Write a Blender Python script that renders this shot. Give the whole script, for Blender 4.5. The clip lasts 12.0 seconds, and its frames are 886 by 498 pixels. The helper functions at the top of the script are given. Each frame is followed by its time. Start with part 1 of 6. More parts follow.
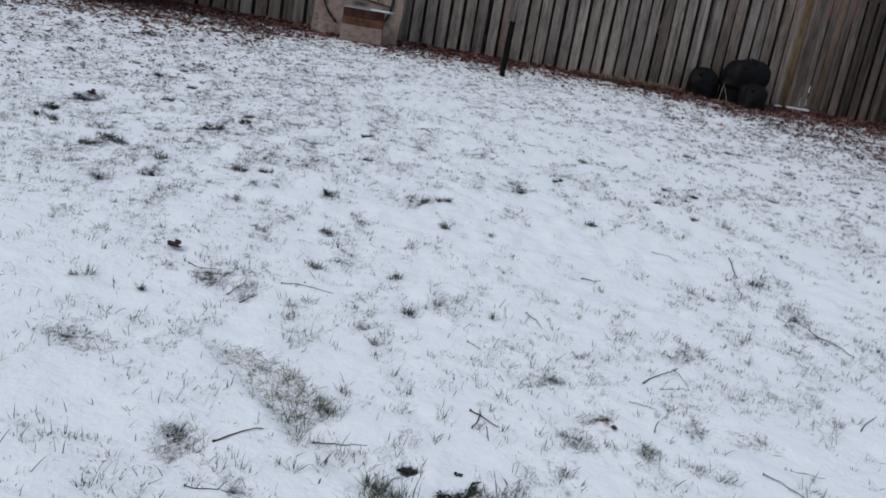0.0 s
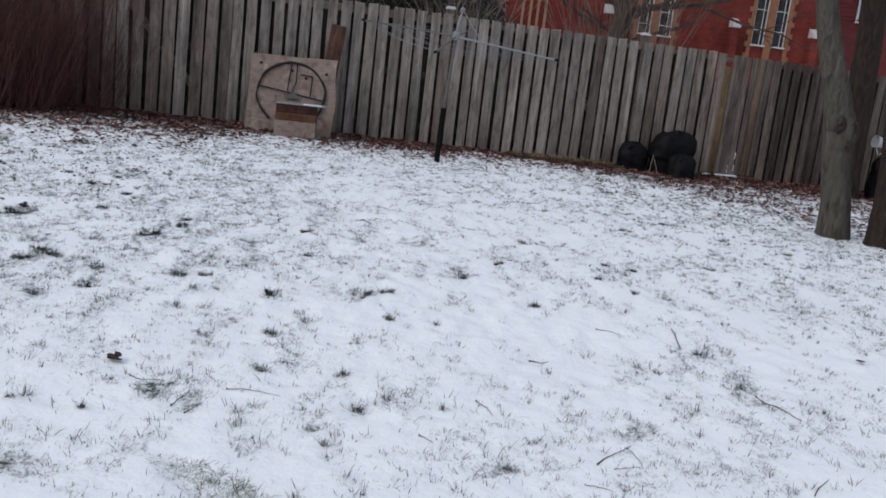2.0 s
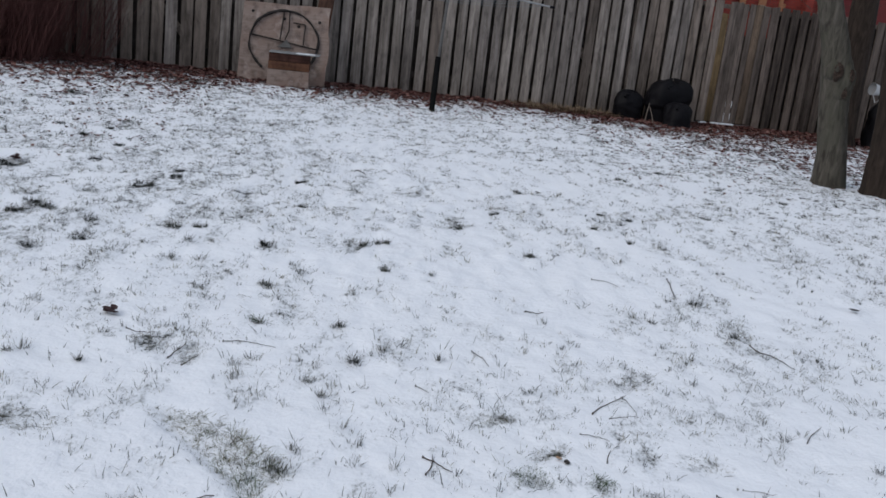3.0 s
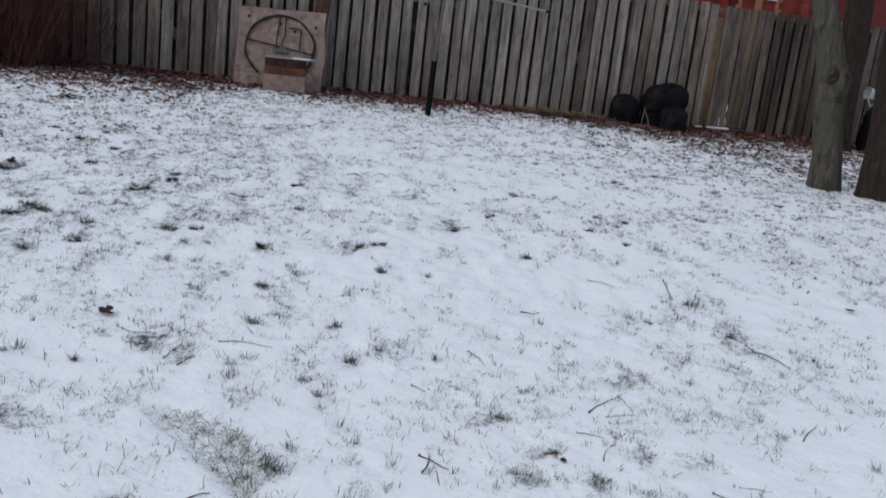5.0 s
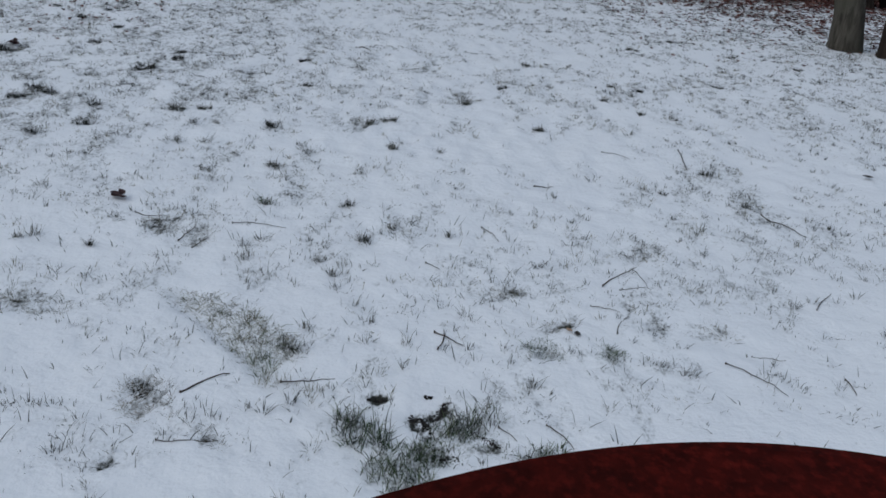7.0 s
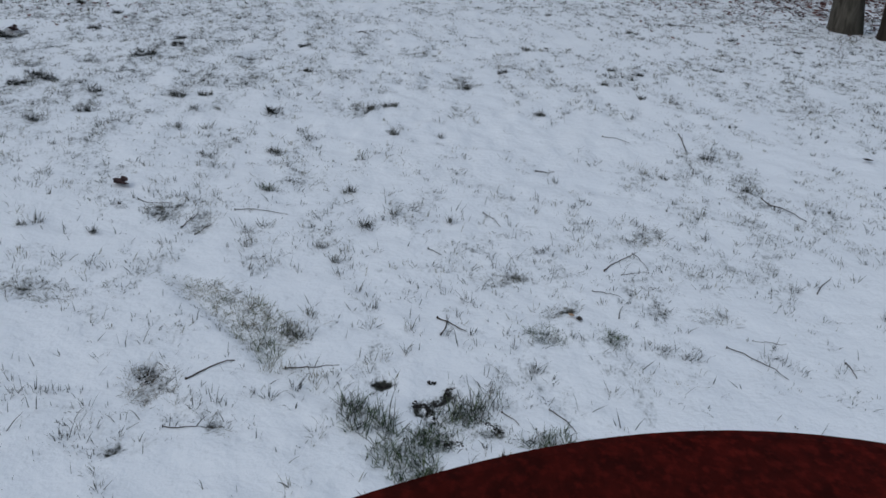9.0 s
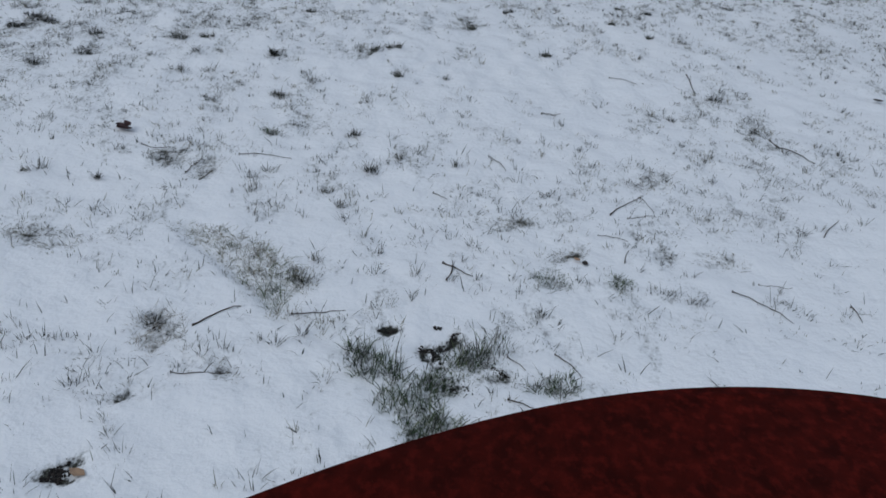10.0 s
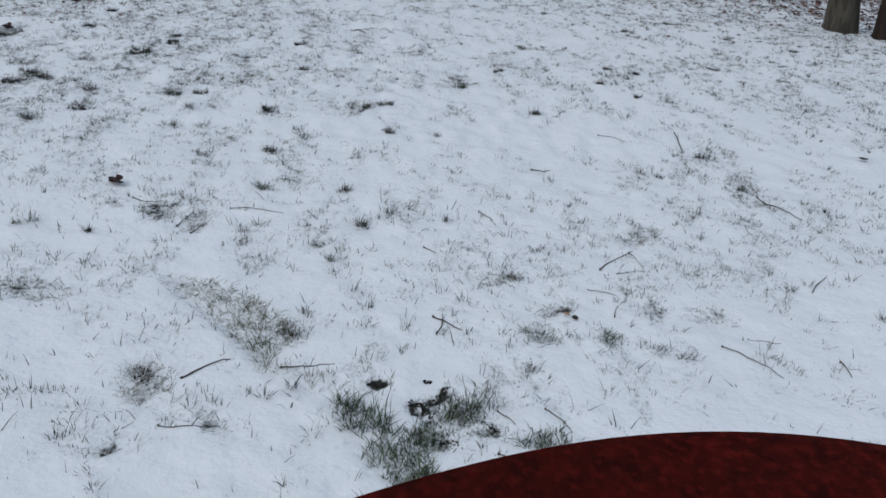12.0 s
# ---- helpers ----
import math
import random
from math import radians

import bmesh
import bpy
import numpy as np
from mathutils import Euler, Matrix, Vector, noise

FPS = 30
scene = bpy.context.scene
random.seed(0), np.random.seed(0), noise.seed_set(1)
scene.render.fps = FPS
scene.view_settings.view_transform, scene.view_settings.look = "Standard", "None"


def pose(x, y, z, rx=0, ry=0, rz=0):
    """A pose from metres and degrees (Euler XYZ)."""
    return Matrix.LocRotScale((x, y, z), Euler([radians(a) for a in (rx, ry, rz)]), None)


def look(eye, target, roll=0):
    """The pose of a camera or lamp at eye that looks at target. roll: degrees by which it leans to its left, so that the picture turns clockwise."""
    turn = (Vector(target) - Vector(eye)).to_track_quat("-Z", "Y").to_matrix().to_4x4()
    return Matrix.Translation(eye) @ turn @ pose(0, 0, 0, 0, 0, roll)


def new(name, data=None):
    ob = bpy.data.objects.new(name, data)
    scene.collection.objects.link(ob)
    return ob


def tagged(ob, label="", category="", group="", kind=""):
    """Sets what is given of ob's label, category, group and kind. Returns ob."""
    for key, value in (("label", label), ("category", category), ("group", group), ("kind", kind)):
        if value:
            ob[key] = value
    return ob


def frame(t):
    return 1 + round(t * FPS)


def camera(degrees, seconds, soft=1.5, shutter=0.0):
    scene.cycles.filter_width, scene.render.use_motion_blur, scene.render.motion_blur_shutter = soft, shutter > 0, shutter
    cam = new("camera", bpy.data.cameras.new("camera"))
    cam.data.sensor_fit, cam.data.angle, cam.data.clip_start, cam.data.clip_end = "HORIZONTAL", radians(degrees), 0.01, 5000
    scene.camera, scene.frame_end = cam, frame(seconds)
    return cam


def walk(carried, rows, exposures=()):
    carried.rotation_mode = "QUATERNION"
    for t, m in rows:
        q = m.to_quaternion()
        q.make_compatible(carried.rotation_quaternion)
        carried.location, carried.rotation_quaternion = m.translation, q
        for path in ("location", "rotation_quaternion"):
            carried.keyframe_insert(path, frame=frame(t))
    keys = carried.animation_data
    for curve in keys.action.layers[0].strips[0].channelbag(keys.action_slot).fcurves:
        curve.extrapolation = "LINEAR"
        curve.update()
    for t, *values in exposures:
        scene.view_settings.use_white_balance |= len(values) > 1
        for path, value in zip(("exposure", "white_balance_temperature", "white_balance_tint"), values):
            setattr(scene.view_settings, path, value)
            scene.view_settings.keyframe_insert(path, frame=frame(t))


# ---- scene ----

# ================= camera =================
cam = camera(49.08, 12.0, soft=1.6, shutter=0.2)


def aim(x, y, z, yaw, pitch, roll):
    """A camera pose from its place, its turn to the left, its tilt up and its lean."""
    return pose(x, y, z) @ pose(0, 0, 0, 90 + pitch, 0, yaw) @ pose(0, 0, 0, 0, 0, roll)


walk(cam, [
    (0.0, aim(-0.007, 0.008, 1.411, 0.56, -17.63, 9.88)),
    (0.2, aim(-0.005, 0.015, 1.434, 1.01, -18.67, 7.46)),
    (0.5, aim(0.002, 0.027, 1.473, 1.37, -17.25, 5.46)),
    (0.7, aim(0.001, 0.019, 1.474, 0.80, -14.13, 5.53)),
    (1.0, aim(0.000, 0.000, 1.450, 0.00, -10.17, 5.19)),
    (1.2, aim(0.005, 0.002, 1.445, -0.22, -10.13, 5.39)),
    (1.5, aim(0.007, -0.001, 1.440, -0.90, -11.16, 5.84)),
    (1.7, aim(0.007, -0.002, 1.431, -1.68, -13.04, 6.24)),
    (2.0, aim(-0.001, 0.010, 1.450, -2.03, -12.35, 6.67)),
    (2.2, aim(-0.005, 0.007, 1.443, -2.45, -11.22, 7.20)),
    (2.4, aim(-0.001, 0.010, 1.434, -2.72, -13.20, 7.00)),
    (2.5, aim(0.001, 0.012, 1.432, -2.73, -14.77, 6.94)),
    (2.7, aim(-0.001, 0.022, 1.446, -2.74, -15.89, 6.60)),
    (3.0, aim(-0.003, 0.021, 1.455, -2.68, -15.28, 6.60)),
    (3.2, aim(-0.003, 0.014, 1.459, -2.85, -15.27, 6.80)),
    (4.8, aim(0.003, 0.006, 1.437, -2.79, -13.32, 6.64)),
    (5.0, aim(0.003, 0.012, 1.429, -2.83, -14.87, 6.48)),
    (5.2, aim(0.001, 0.017, 1.428, -2.91, -16.86, 6.47)),
    (5.5, aim(0.002, 0.0215, 1.438, -2.93, -18.84, 6.30)),
    (5.7, aim(-0.000, 0.029, 1.439, -2.89, -19.99, 6.05)),
    (6.0, aim(0.004, 0.035, 1.440, -2.62, -21.48, 5.24)),
    (6.2, aim(0.004, 0.042, 1.444, -2.65, -22.63, 4.97)),
    (6.5, aim(0.006, 0.054, 1.445, -2.63, -24.01, 4.58)),
    (6.7, aim(0.007, 0.049, 1.446, -2.72, -23.19, 4.92)),
    (7.0, aim(0.010, 0.042, 1.442, -2.75, -22.50, 5.20)),
    (7.2, aim(0.003, 0.051, 1.462, -2.92, -22.72, 5.54)),
    (8.8, aim(-0.004, 0.021, 1.450, -3.02, -22.15, 5.51)),
    (9.0, aim(-0.001, 0.032, 1.455, -2.88, -23.47, 4.99)),
    (9.2, aim(-0.002, 0.029, 1.455, -2.95, -22.81, 5.23)),
    (9.5, aim(-0.004, 0.025, 1.449, -3.07, -22.51, 5.66)),
    (9.7, aim(-0.005, 0.028, 1.453, -2.90, -23.62, 5.00)),
    (10.0, aim(-0.002, 0.046, 1.464, -2.86, -26.99, 4.80)),
    (10.2, aim(-0.004, 0.051, 1.458, -2.89, -28.46, 4.66)),
    (10.4, aim(-0.010, 0.077, 1.470, -3.37, -31.88, 4.74)),
    (10.5, aim(-0.010, 0.079, 1.471, -3.39, -31.73, 4.74)),
    (10.7, aim(-0.007, 0.065, 1.478, -3.13, -27.42, 4.80)),
    (11.0, aim(-0.001, 0.036, 1.460, -3.07, -24.33, 4.87)),
    (11.2, aim(-0.002, 0.034, 1.458, -3.07, -24.05, 4.79)),
    (11.5, aim(0.000, 0.033, 1.456, -3.15, -23.37, 5.25)),
    (11.7, aim(-0.001, 0.029, 1.451, -3.10, -23.51, 4.91)),
    (12.0, aim(-0.001, 0.034, 1.457, -3.16, -23.56, 5.11)),
], exposures=[(0.0, -0.07, 6500, 9), (0.5, -0.27, 6400, 9), (0.8, -0.22, 6400, 9), (1.3, 0.11, 6450, 9), (2.0, 0.08, 6550, 10), (2.5, 0.06, 6550, 10), (3.2, -0.09, 6450, 10), (4.8, -0.09, 6450, 10), (5.5, -0.21, 6450, 9), (6.0, -0.46, 6280, 8), (6.5, -0.51, 6200, 7), (7.2, -0.49, 6200, 7), (9.5, -0.50, 6170, 7), (10.0, -0.48, 6180, 7), (10.5, -0.35, 6200, 7), (11.0, -0.31, 6280, 5), (12.0, -0.26, 6350, 7)])

# ================= sky and sun: a bright overcast winter day =================
world = bpy.data.worlds.new("overcast_sky")
scene.world = world
world.use_nodes = True
wt = world.node_tree
wt.nodes.clear()
sky = wt.nodes.new("ShaderNodeTexSky")
sky.sky_type, sky.sun_disc = "NISHITA", False
sky.sun_elevation, sky.sun_rotation = radians(40), radians(-122)
sky.dust_density, sky.air_density = 4.0, 1.0
sky_gain = wt.nodes.new("ShaderNodeVectorMath")
sky_gain.operation = "SCALE"
sky_gain.inputs["Scale"].default_value = 0.09
cloud = wt.nodes.new("ShaderNodeMix")
cloud.data_type = "RGBA"
cloud.inputs[0].default_value = 0.8
cloud.inputs[7].default_value = (0.598, 0.663, 0.780, 1)
back = wt.nodes.new("ShaderNodeBackground")
back.inputs["Strength"].default_value = 1.0
wout = wt.nodes.new("ShaderNodeOutputWorld")
wt.links.new(sky.outputs[0], sky_gain.inputs[0])
wt.links.new(sky_gain.outputs[0], cloud.inputs[6])
wt.links.new(cloud.outputs[2], back.inputs["Color"])
wt.links.new(back.outputs[0], wout.inputs[0])

sun_data = bpy.data.lights.new("sun", "SUN")
sun_data.energy, sun_data.angle, sun_data.color = 0.9, radians(26), (1.0, 0.97, 0.93)
sun = new("sun", sun_data)
sun.matrix_basis = look((-12, -7.5, 12), (0, 0, 0))


# ================= materials =================
class Mat:
    """A node material with a Principled shader and short ways to wire procedural texture into it."""

    def __init__(self, name, rough=0.8, metal=0.0, specular=0.4):
        self.m = bpy.data.materials.new(name)
        self.m.use_nodes = True
        self.t = self.m.node_tree
        self.b = self.t.nodes["Principled BSDF"]
        self.b.inputs["Roughness"].default_value = rough
        self.b.inputs["Metallic"].default_value = metal
        self.b.inputs["Specular IOR Level"].default_value = specular
        self.coord = None

    def n(self, kind, **settings):
        node = self.t.nodes.new(kind)
        for key, value in settings.items():
            if key == "operation":
                node.operation = value
            elif key == "data_type":
                node.data_type = value
            elif key == "blend_type":
                node.blend_type = value
            elif key == "attribute_name":
                node.attribute_name = value
        return node

    def link(self, a, b):
        self.t.links.new(a, b)
        return self

    def where(self, scale=(1, 1, 1), shift_by_object=True):
        """Object coordinates, stretched, and shifted for each object by its random number."""
        tc = self.n("ShaderNodeTexCoord")
        mp = self.n("ShaderNodeMapping")
        mp.inputs["Scale"].default_value = scale
        self.link(tc.outputs["Object"], mp.inputs["Vector"])
        if shift_by_object:
            info = self.n("ShaderNodeObjectInfo")
            mul = self.n("ShaderNodeMath", operation="MULTIPLY")
            mul.inputs[1].default_value = 61.7
            self.link(info.outputs["Random"], mul.inputs[0])
            self.link(mul.outputs[0], mp.inputs["Location"])
        return mp.outputs[0]

    def noise(self, scale, detail=4.0, rough=0.55, vec=None, warp=0.0):
        node = self.n("ShaderNodeTexNoise")
        node.inputs["Scale"].default_value = scale
        node.inputs["Detail"].default_value = detail
        node.inputs["Roughness"].default_value = rough
        node.inputs["Distortion"].default_value = warp
        self.link(vec or self.where(), node.inputs["Vector"])
        return node.outputs["Fac"]

    def ramp(self, fac, *stops):
        node = self.n("ShaderNodeValToRGB")
        while len(node.color_ramp.elements) < len(stops):
            node.color_ramp.elements.new(0.5)
        for el, (at, col) in zip(node.color_ramp.elements, stops):
            el.position = at
            el.color = (*col, 1) if len(col) == 3 else (col[0],) * 3 + (1,)
        self.link(fac, node.inputs[0])
        return node.outputs[0]

    def mix(self, fac, a, b, how="MIX"):
        node = self.n("ShaderNodeMix", data_type="RGBA", blend_type=how)
        for value, socket in ((fac, 0), (a, 6), (b, 7)):
            if isinstance(value, (int, float)):
                node.inputs[socket].default_value = value
            elif isinstance(value, tuple):
                node.inputs[socket].default_value = (*value, 1)
            else:
                self.link(value, node.inputs[socket])
        return node.outputs[2]

    def math(self, how, a, b):
        node = self.n("ShaderNodeMath", operation=how)
        for value, socket in ((a, 0), (b, 1)):
            if isinstance(value, (int, float)):
                node.inputs[socket].default_value = value
            else:
                self.link(value, node.inputs[socket])
        return node.outputs[0]

    def color(self, socket):
        self.link(socket, self.b.inputs["Base Color"])
        return self

    def rough(self, socket):
        self.link(socket, self.b.inputs["Roughness"])
        return self

    def bump(self, height, strength=0.4, distance=0.01):
        node = self.n("ShaderNodeBump")
        node.inputs["Strength"].default_value = strength
        node.inputs["Distance"].default_value = distance
        self.link(height, node.inputs["Height"])
        self.link(node.outputs[0], self.b.inputs["Normal"])
        return self

    def object_random(self):
        return self.n("ShaderNodeObjectInfo").outputs["Random"]

    def island_random(self):
        return self.n("ShaderNodeNewGeometry").outputs["Random Per Island"]


def wood_material(name, dark, light, streak=(26, 26, 1.6), low=0.62, high=1.3, rough=0.85):
    m = Mat(name, rough, specular=0.2)
    grain = m.noise(1.0, 6, 0.6, m.where(streak), 0.4)
    base = m.ramp(grain, (0.3, dark), (0.72, light))
    blotch = m.ramp(m.noise(1.0, 3, 0.5, m.where((5, 5, 1.8))), (0.3, (0.62,)), (0.75, (1.20,)))
    mottle = m.ramp(m.noise(1.0, 5, 0.7, m.where((16, 16, 6.5)), 0.6), (0.34, (0.62,)), (0.50, (1.0,)), (0.68, (1.28,)))
    tone = m.ramp(m.object_random(), (0.0, (low,)), (1.0, (high,)))
    col = m.mix(1.0, m.mix(1.0, m.mix(1.0, base, blotch, "MULTIPLY"), mottle, "MULTIPLY"), tone, "MULTIPLY")
    m.color(col).bump(grain, 0.35, 0.004)
    return m.m


def bark_material(name, dark, light, moss=None):
    m = Mat(name, 0.92, specular=0.15)
    ridges = m.noise(1.0, 7, 0.62, m.where((26, 26, 5)), 0.8)
    col = m.ramp(ridges, (0.32, dark), (0.7, light))
    patch = m.noise(1.0, 4, 0.6, m.where((4, 4, 1.6)))
    if moss:
        col = m.mix(m.ramp(patch, (0.45, (0.0,)), (0.66, (0.75,))), col, moss)
    m.color(col).bump(ridges, 0.8, 0.02)
    return m.m


def plain_material(name, col, rough=0.6, metal=0.0, vary=0.25, scale=18.0, specular=0.4, bump=0.0):
    m = Mat(name, rough, metal, specular)
    fine = m.noise(scale, 5, 0.6)
    wide = m.noise(scale / 7, 3, 0.5)
    lo = tuple(c * (1 - vary) for c in col)
    hi = tuple(min(1.0, c * (1 + vary)) for c in col)
    mixed = m.mix(0.5, m.ramp(fine, (0.3, lo), (0.7, hi)), m.ramp(wide, (0.3, lo), (0.7, hi)))
    m.color(mixed)
    if bump:
        m.bump(fine, bump, 0.004)
    return m.m


def snow_material():
    m = Mat("snow", 0.62, specular=0.25)
    attr = m.n("ShaderNodeAttribute", attribute_name="bare")
    here = m.where((1, 1, 1), False)
    far_ = m.where((1, 0.6, 1), False)
    grain = m.noise(160, 4, 0.65, here)
    clod = m.noise(24, 5, 0.62, far_)
    wide = m.noise(1.3, 3, 0.5, here)
    white = m.mix(m.ramp(grain, (0.25, (0.0,)), (0.75, (1.0,))), (0.82, 0.85, 0.893), (0.90, 0.92, 0.95))
    white = m.mix(m.ramp(wide, (0.35, (0.0,)), (0.7, (0.5,))), white, (0.80, 0.83, 0.88))
    soil = m.ramp(m.noise(70, 6, 0.7, here), (0.3, (0.006, 0.007, 0.006)), (0.55, (0.026, 0.028, 0.022)), (0.75, (0.11, 0.112, 0.095)))
    mould = m.ramp(m.noise(45, 6, 0.7, here), (0.3, (0.022, 0.011, 0.009)), (0.6, (0.075, 0.038, 0.028)), (0.8, (0.17, 0.10, 0.075)))
    under = m.n("ShaderNodeAttribute", attribute_name="leafy")
    soil = m.mix(under.outputs["Fac"], soil, mould)
    reach = m.math("ADD", attr.outputs["Fac"], m.math("MULTIPLY", m.math("SUBTRACT", clod, 0.5), 1.2))
    reach = m.math("ADD", reach, m.math("MULTIPLY", m.math("SUBTRACT", m.noise(95, 3, 0.6, far_), 0.5), 0.85))
    show = m.ramp(reach, (0.36, (0.0,)), (0.52, (0.30,)), (0.68, (1.0,)))
    slush = m.ramp(reach, (0.20, (0.0,)), (0.52, (0.55,)))
    white = m.mix(slush, white, (0.50, 0.525, 0.545))
    m.color(m.mix(show, white, soil))
    lumps = m.math("ADD", m.noise(13, 2, 0.45, here), m.math("MULTIPLY", m.noise(48, 3, 0.6, here), 0.45))
    m.bump(lumps, 0.40, 0.030)
    return m.m


def blade_material(name, *stops):
    m = Mat(name, 0.7, specular=0.25)
    m.color(m.ramp(m.island_random(), *stops))
    return m.m


def plywood_material():
    """Grey-pink plywood with water stains, dark blotches and a faint grain."""
    m = Mat("weathered_plywood", 0.85, specular=0.15)
    here = m.where((1, 1, 1), False)
    grain = m.noise(1.0, 4, 0.6, m.where((4, 30, 45), False))
    stain = m.noise(3.2, 5, 0.65, here)
    blot = m.noise(11, 4, 0.6, here)
    col = m.mix(m.ramp(grain, (0.3, (0.0,)), (0.7, (1.0,))), (0.196, 0.150, 0.128), (0.276, 0.218, 0.190))
    col = m.mix(m.ramp(stain, (0.42, (0.0,)), (0.62, (0.7,))), col, (0.205, 0.135, 0.108))
    col = m.mix(m.ramp(blot, (0.50, (0.0,)), (0.68, (0.7,))), col, (0.105, 0.078, 0.066))
    col = m.mix(m.ramp(m.noise(6, 3, 0.6, here), (0.58, (0.0,)), (0.70, (0.5,))), col, (0.42, 0.36, 0.33))
    m.color(col).bump(grain, 0.2, 0.004)
    return m.m


def brick_material():
    m = Mat("red_brick", 0.9, specular=0.15)
    tc = m.n("ShaderNodeTexCoord")
    mp = m.n("ShaderNodeMapping")
    mp.inputs["Rotation"].default_value = (radians(90), 0, 0)
    m.link(tc.outputs["Object"], mp.inputs["Vector"])
    br = m.n("ShaderNodeTexBrick")
    br.inputs["Color1"].default_value = (0.205, 0.033, 0.024, 1)
    br.inputs["Color2"].default_value = (0.142, 0.024, 0.019, 1)
    br.inputs["Mortar"].default_value = (0.120, 0.034, 0.028, 1)
    br.inputs["Scale"].default_value = 1.0
    br.inputs["Mortar Size"].default_value = 0.010
    br.inputs["Brick Width"].default_value = 0.215
    br.inputs["Row Height"].default_value = 0.075
    m.link(mp.outputs[0], br.inputs["Vector"])
    stain = m.ramp(m.noise(0.9, 5, 0.65), (0.3, (0.58,)), (0.7, (1.15,)))
    m.color(m.mix(1.0, br.outputs["Color"], stain, "MULTIPLY"))
    return m.m


def red_paint_material():
    """Dark red paint on old sheet metal, dulled, with mottled worn spots."""
    m = Mat("worn_red_paint", 0.7, specular=0.025)
    here = m.where((1, 0.75, 1), False)
    fine = m.noise(105, 3, 0.55, here)
    mid = m.noise(42, 3, 0.55, here)
    wide = m.noise(5, 3, 0.5, here)
    col = m.mix(m.ramp(mid, (0.36, (0.0,)), (0.66, (1.0,))), (0.024, 0.0025, 0.0018), (0.060, 0.0050, 0.0033))
    col = m.mix(m.ramp(fine, (0.48, (0.0,)), (0.70, (0.55,))), col, (0.135, 0.0120, 0.0082))
    col = m.mix(m.ramp(wide, (0.42, (0.0,)), (0.66, (0.4,))), col, (0.028, 0.0044, 0.0032))
    specks = m.ramp(m.noise(110, 2, 0.5, here), (0.75, (0.0,)), (0.81, (0.4,)))
    m.color(m.mix(specks, col, (0.16, 0.055, 0.030))).bump(fine, 0.2, 0.002)
    return m.m


SNOW = snow_material()
GRASS = blade_material("dry_lawn_grass", (0.0, (0.032, 0.036, 0.032)), (0.4, (0.064, 0.069, 0.061)), (0.75, (0.125, 0.128, 0.114)), (1.0, (0.26, 0.26, 0.24)))
DARK_GRASS = blade_material("dark_tuft_grass", (0.0, (0.011, 0.013, 0.012)), (0.6, (0.024, 0.028, 0.025)), (1.0, (0.066, 0.070, 0.062)))
GREEN_GRASS = blade_material("green_tuft_grass", (0.0, (0.009, 0.024, 0.008)), (0.6, (0.028, 0.060, 0.022)), (1.0, (0.115, 0.160, 0.085)))
PALE_GREEN = blade_material("pale_green_grass", (0.0, (0.052, 0.074, 0.038)), (0.6, (0.118, 0.148, 0.088)), (1.0, (0.25, 0.275, 0.19)))
STRAW = blade_material("straw_grass", (0.0, (0.090, 0.084, 0.060)), (0.6, (0.19, 0.180, 0.130)), (1.0, (0.34, 0.32, 0.25)))
WARM_STRAW = blade_material("tan_straw", (0.0, (0.060, 0.040, 0.024)), (0.6, (0.15, 0.105, 0.065)), (1.0, (0.28, 0.21, 0.14)))
LEAVES = blade_material("dead_leaves", (0.0, (0.042, 0.015, 0.014)), (0.5, (0.110, 0.043, 0.037)), (1.0, (0.22, 0.125, 0.105)))
WET_LEAF = plain_material("wet_dark_leaf", (0.020, 0.014, 0.011), 0.6, vary=0.5, scale=60)
RUST_LEAF = plain_material("rust_red_leaf", (0.038, 0.019, 0.020), 0.7, vary=0.5, scale=60)
PALE_LEAF = plain_material("tan_leaf", (0.30, 0.20, 0.13), 0.7, vary=0.4, scale=60)
PICKET = wood_material("weathered_cedar", (0.152, 0.130, 0.113), (0.322, 0.284, 0.252), low=0.88, high=1.10)
PICKET_BLUE = wood_material("bluish_weathered_cedar", (0.134, 0.116, 0.103), (0.292, 0.258, 0.234), low=0.86, high=1.10)
# back boards and gate backing: shade of the gaps is put into this colour
PICKET_SHADED = wood_material("gap_shaded_cedar", (0.020, 0.016, 0.013), (0.066, 0.054, 0.046))
PICKET_DULL = wood_material("dull_brown_cedar", (0.112, 0.090, 0.075), (0.228, 0.188, 0.160), low=0.76, high=1.2)
# boards beyond the gate: browner, with the trees' shade also put into the colour
PICKET_DARK = wood_material("tree_shaded_brown_cedar", (0.064, 0.050, 0.042), (0.165, 0.132, 0.112), low=0.7, high=1.2)
GATE_WOOD = wood_material("brown_gate_boards", (0.082, 0.064, 0.054), (0.186, 0.152, 0.130), low=0.85, high=1.15)
RUSSET_WOOD = wood_material("russet_board", (0.075, 0.053, 0.037), (0.150, 0.110, 0.080))
# lower rails behind the boards: the shade in there is painted into the wood
SHADED_WOOD = wood_material("shaded_rail_wood", (0.018, 0.015, 0.013), (0.050, 0.042, 0.037))
YELLOW_WOOD = wood_material("yellowed_pine", (0.120, 0.080, 0.040), (0.215, 0.150, 0.080))
CRATE_RED = wood_material("dark_red_crate_wood", (0.034, 0.015, 0.012), (0.082, 0.038, 0.028), (2, 26, 26))
PLANK_WOOD = wood_material("dark_brown_plank", (0.046, 0.024, 0.017), (0.112, 0.060, 0.043), (26, 26, 2))
BOX_WOOD = wood_material("stained_crate_wood", (0.068, 0.030, 0.018), (0.120, 0.058, 0.035), (2, 26, 26))
PLYWOOD = plywood_material()
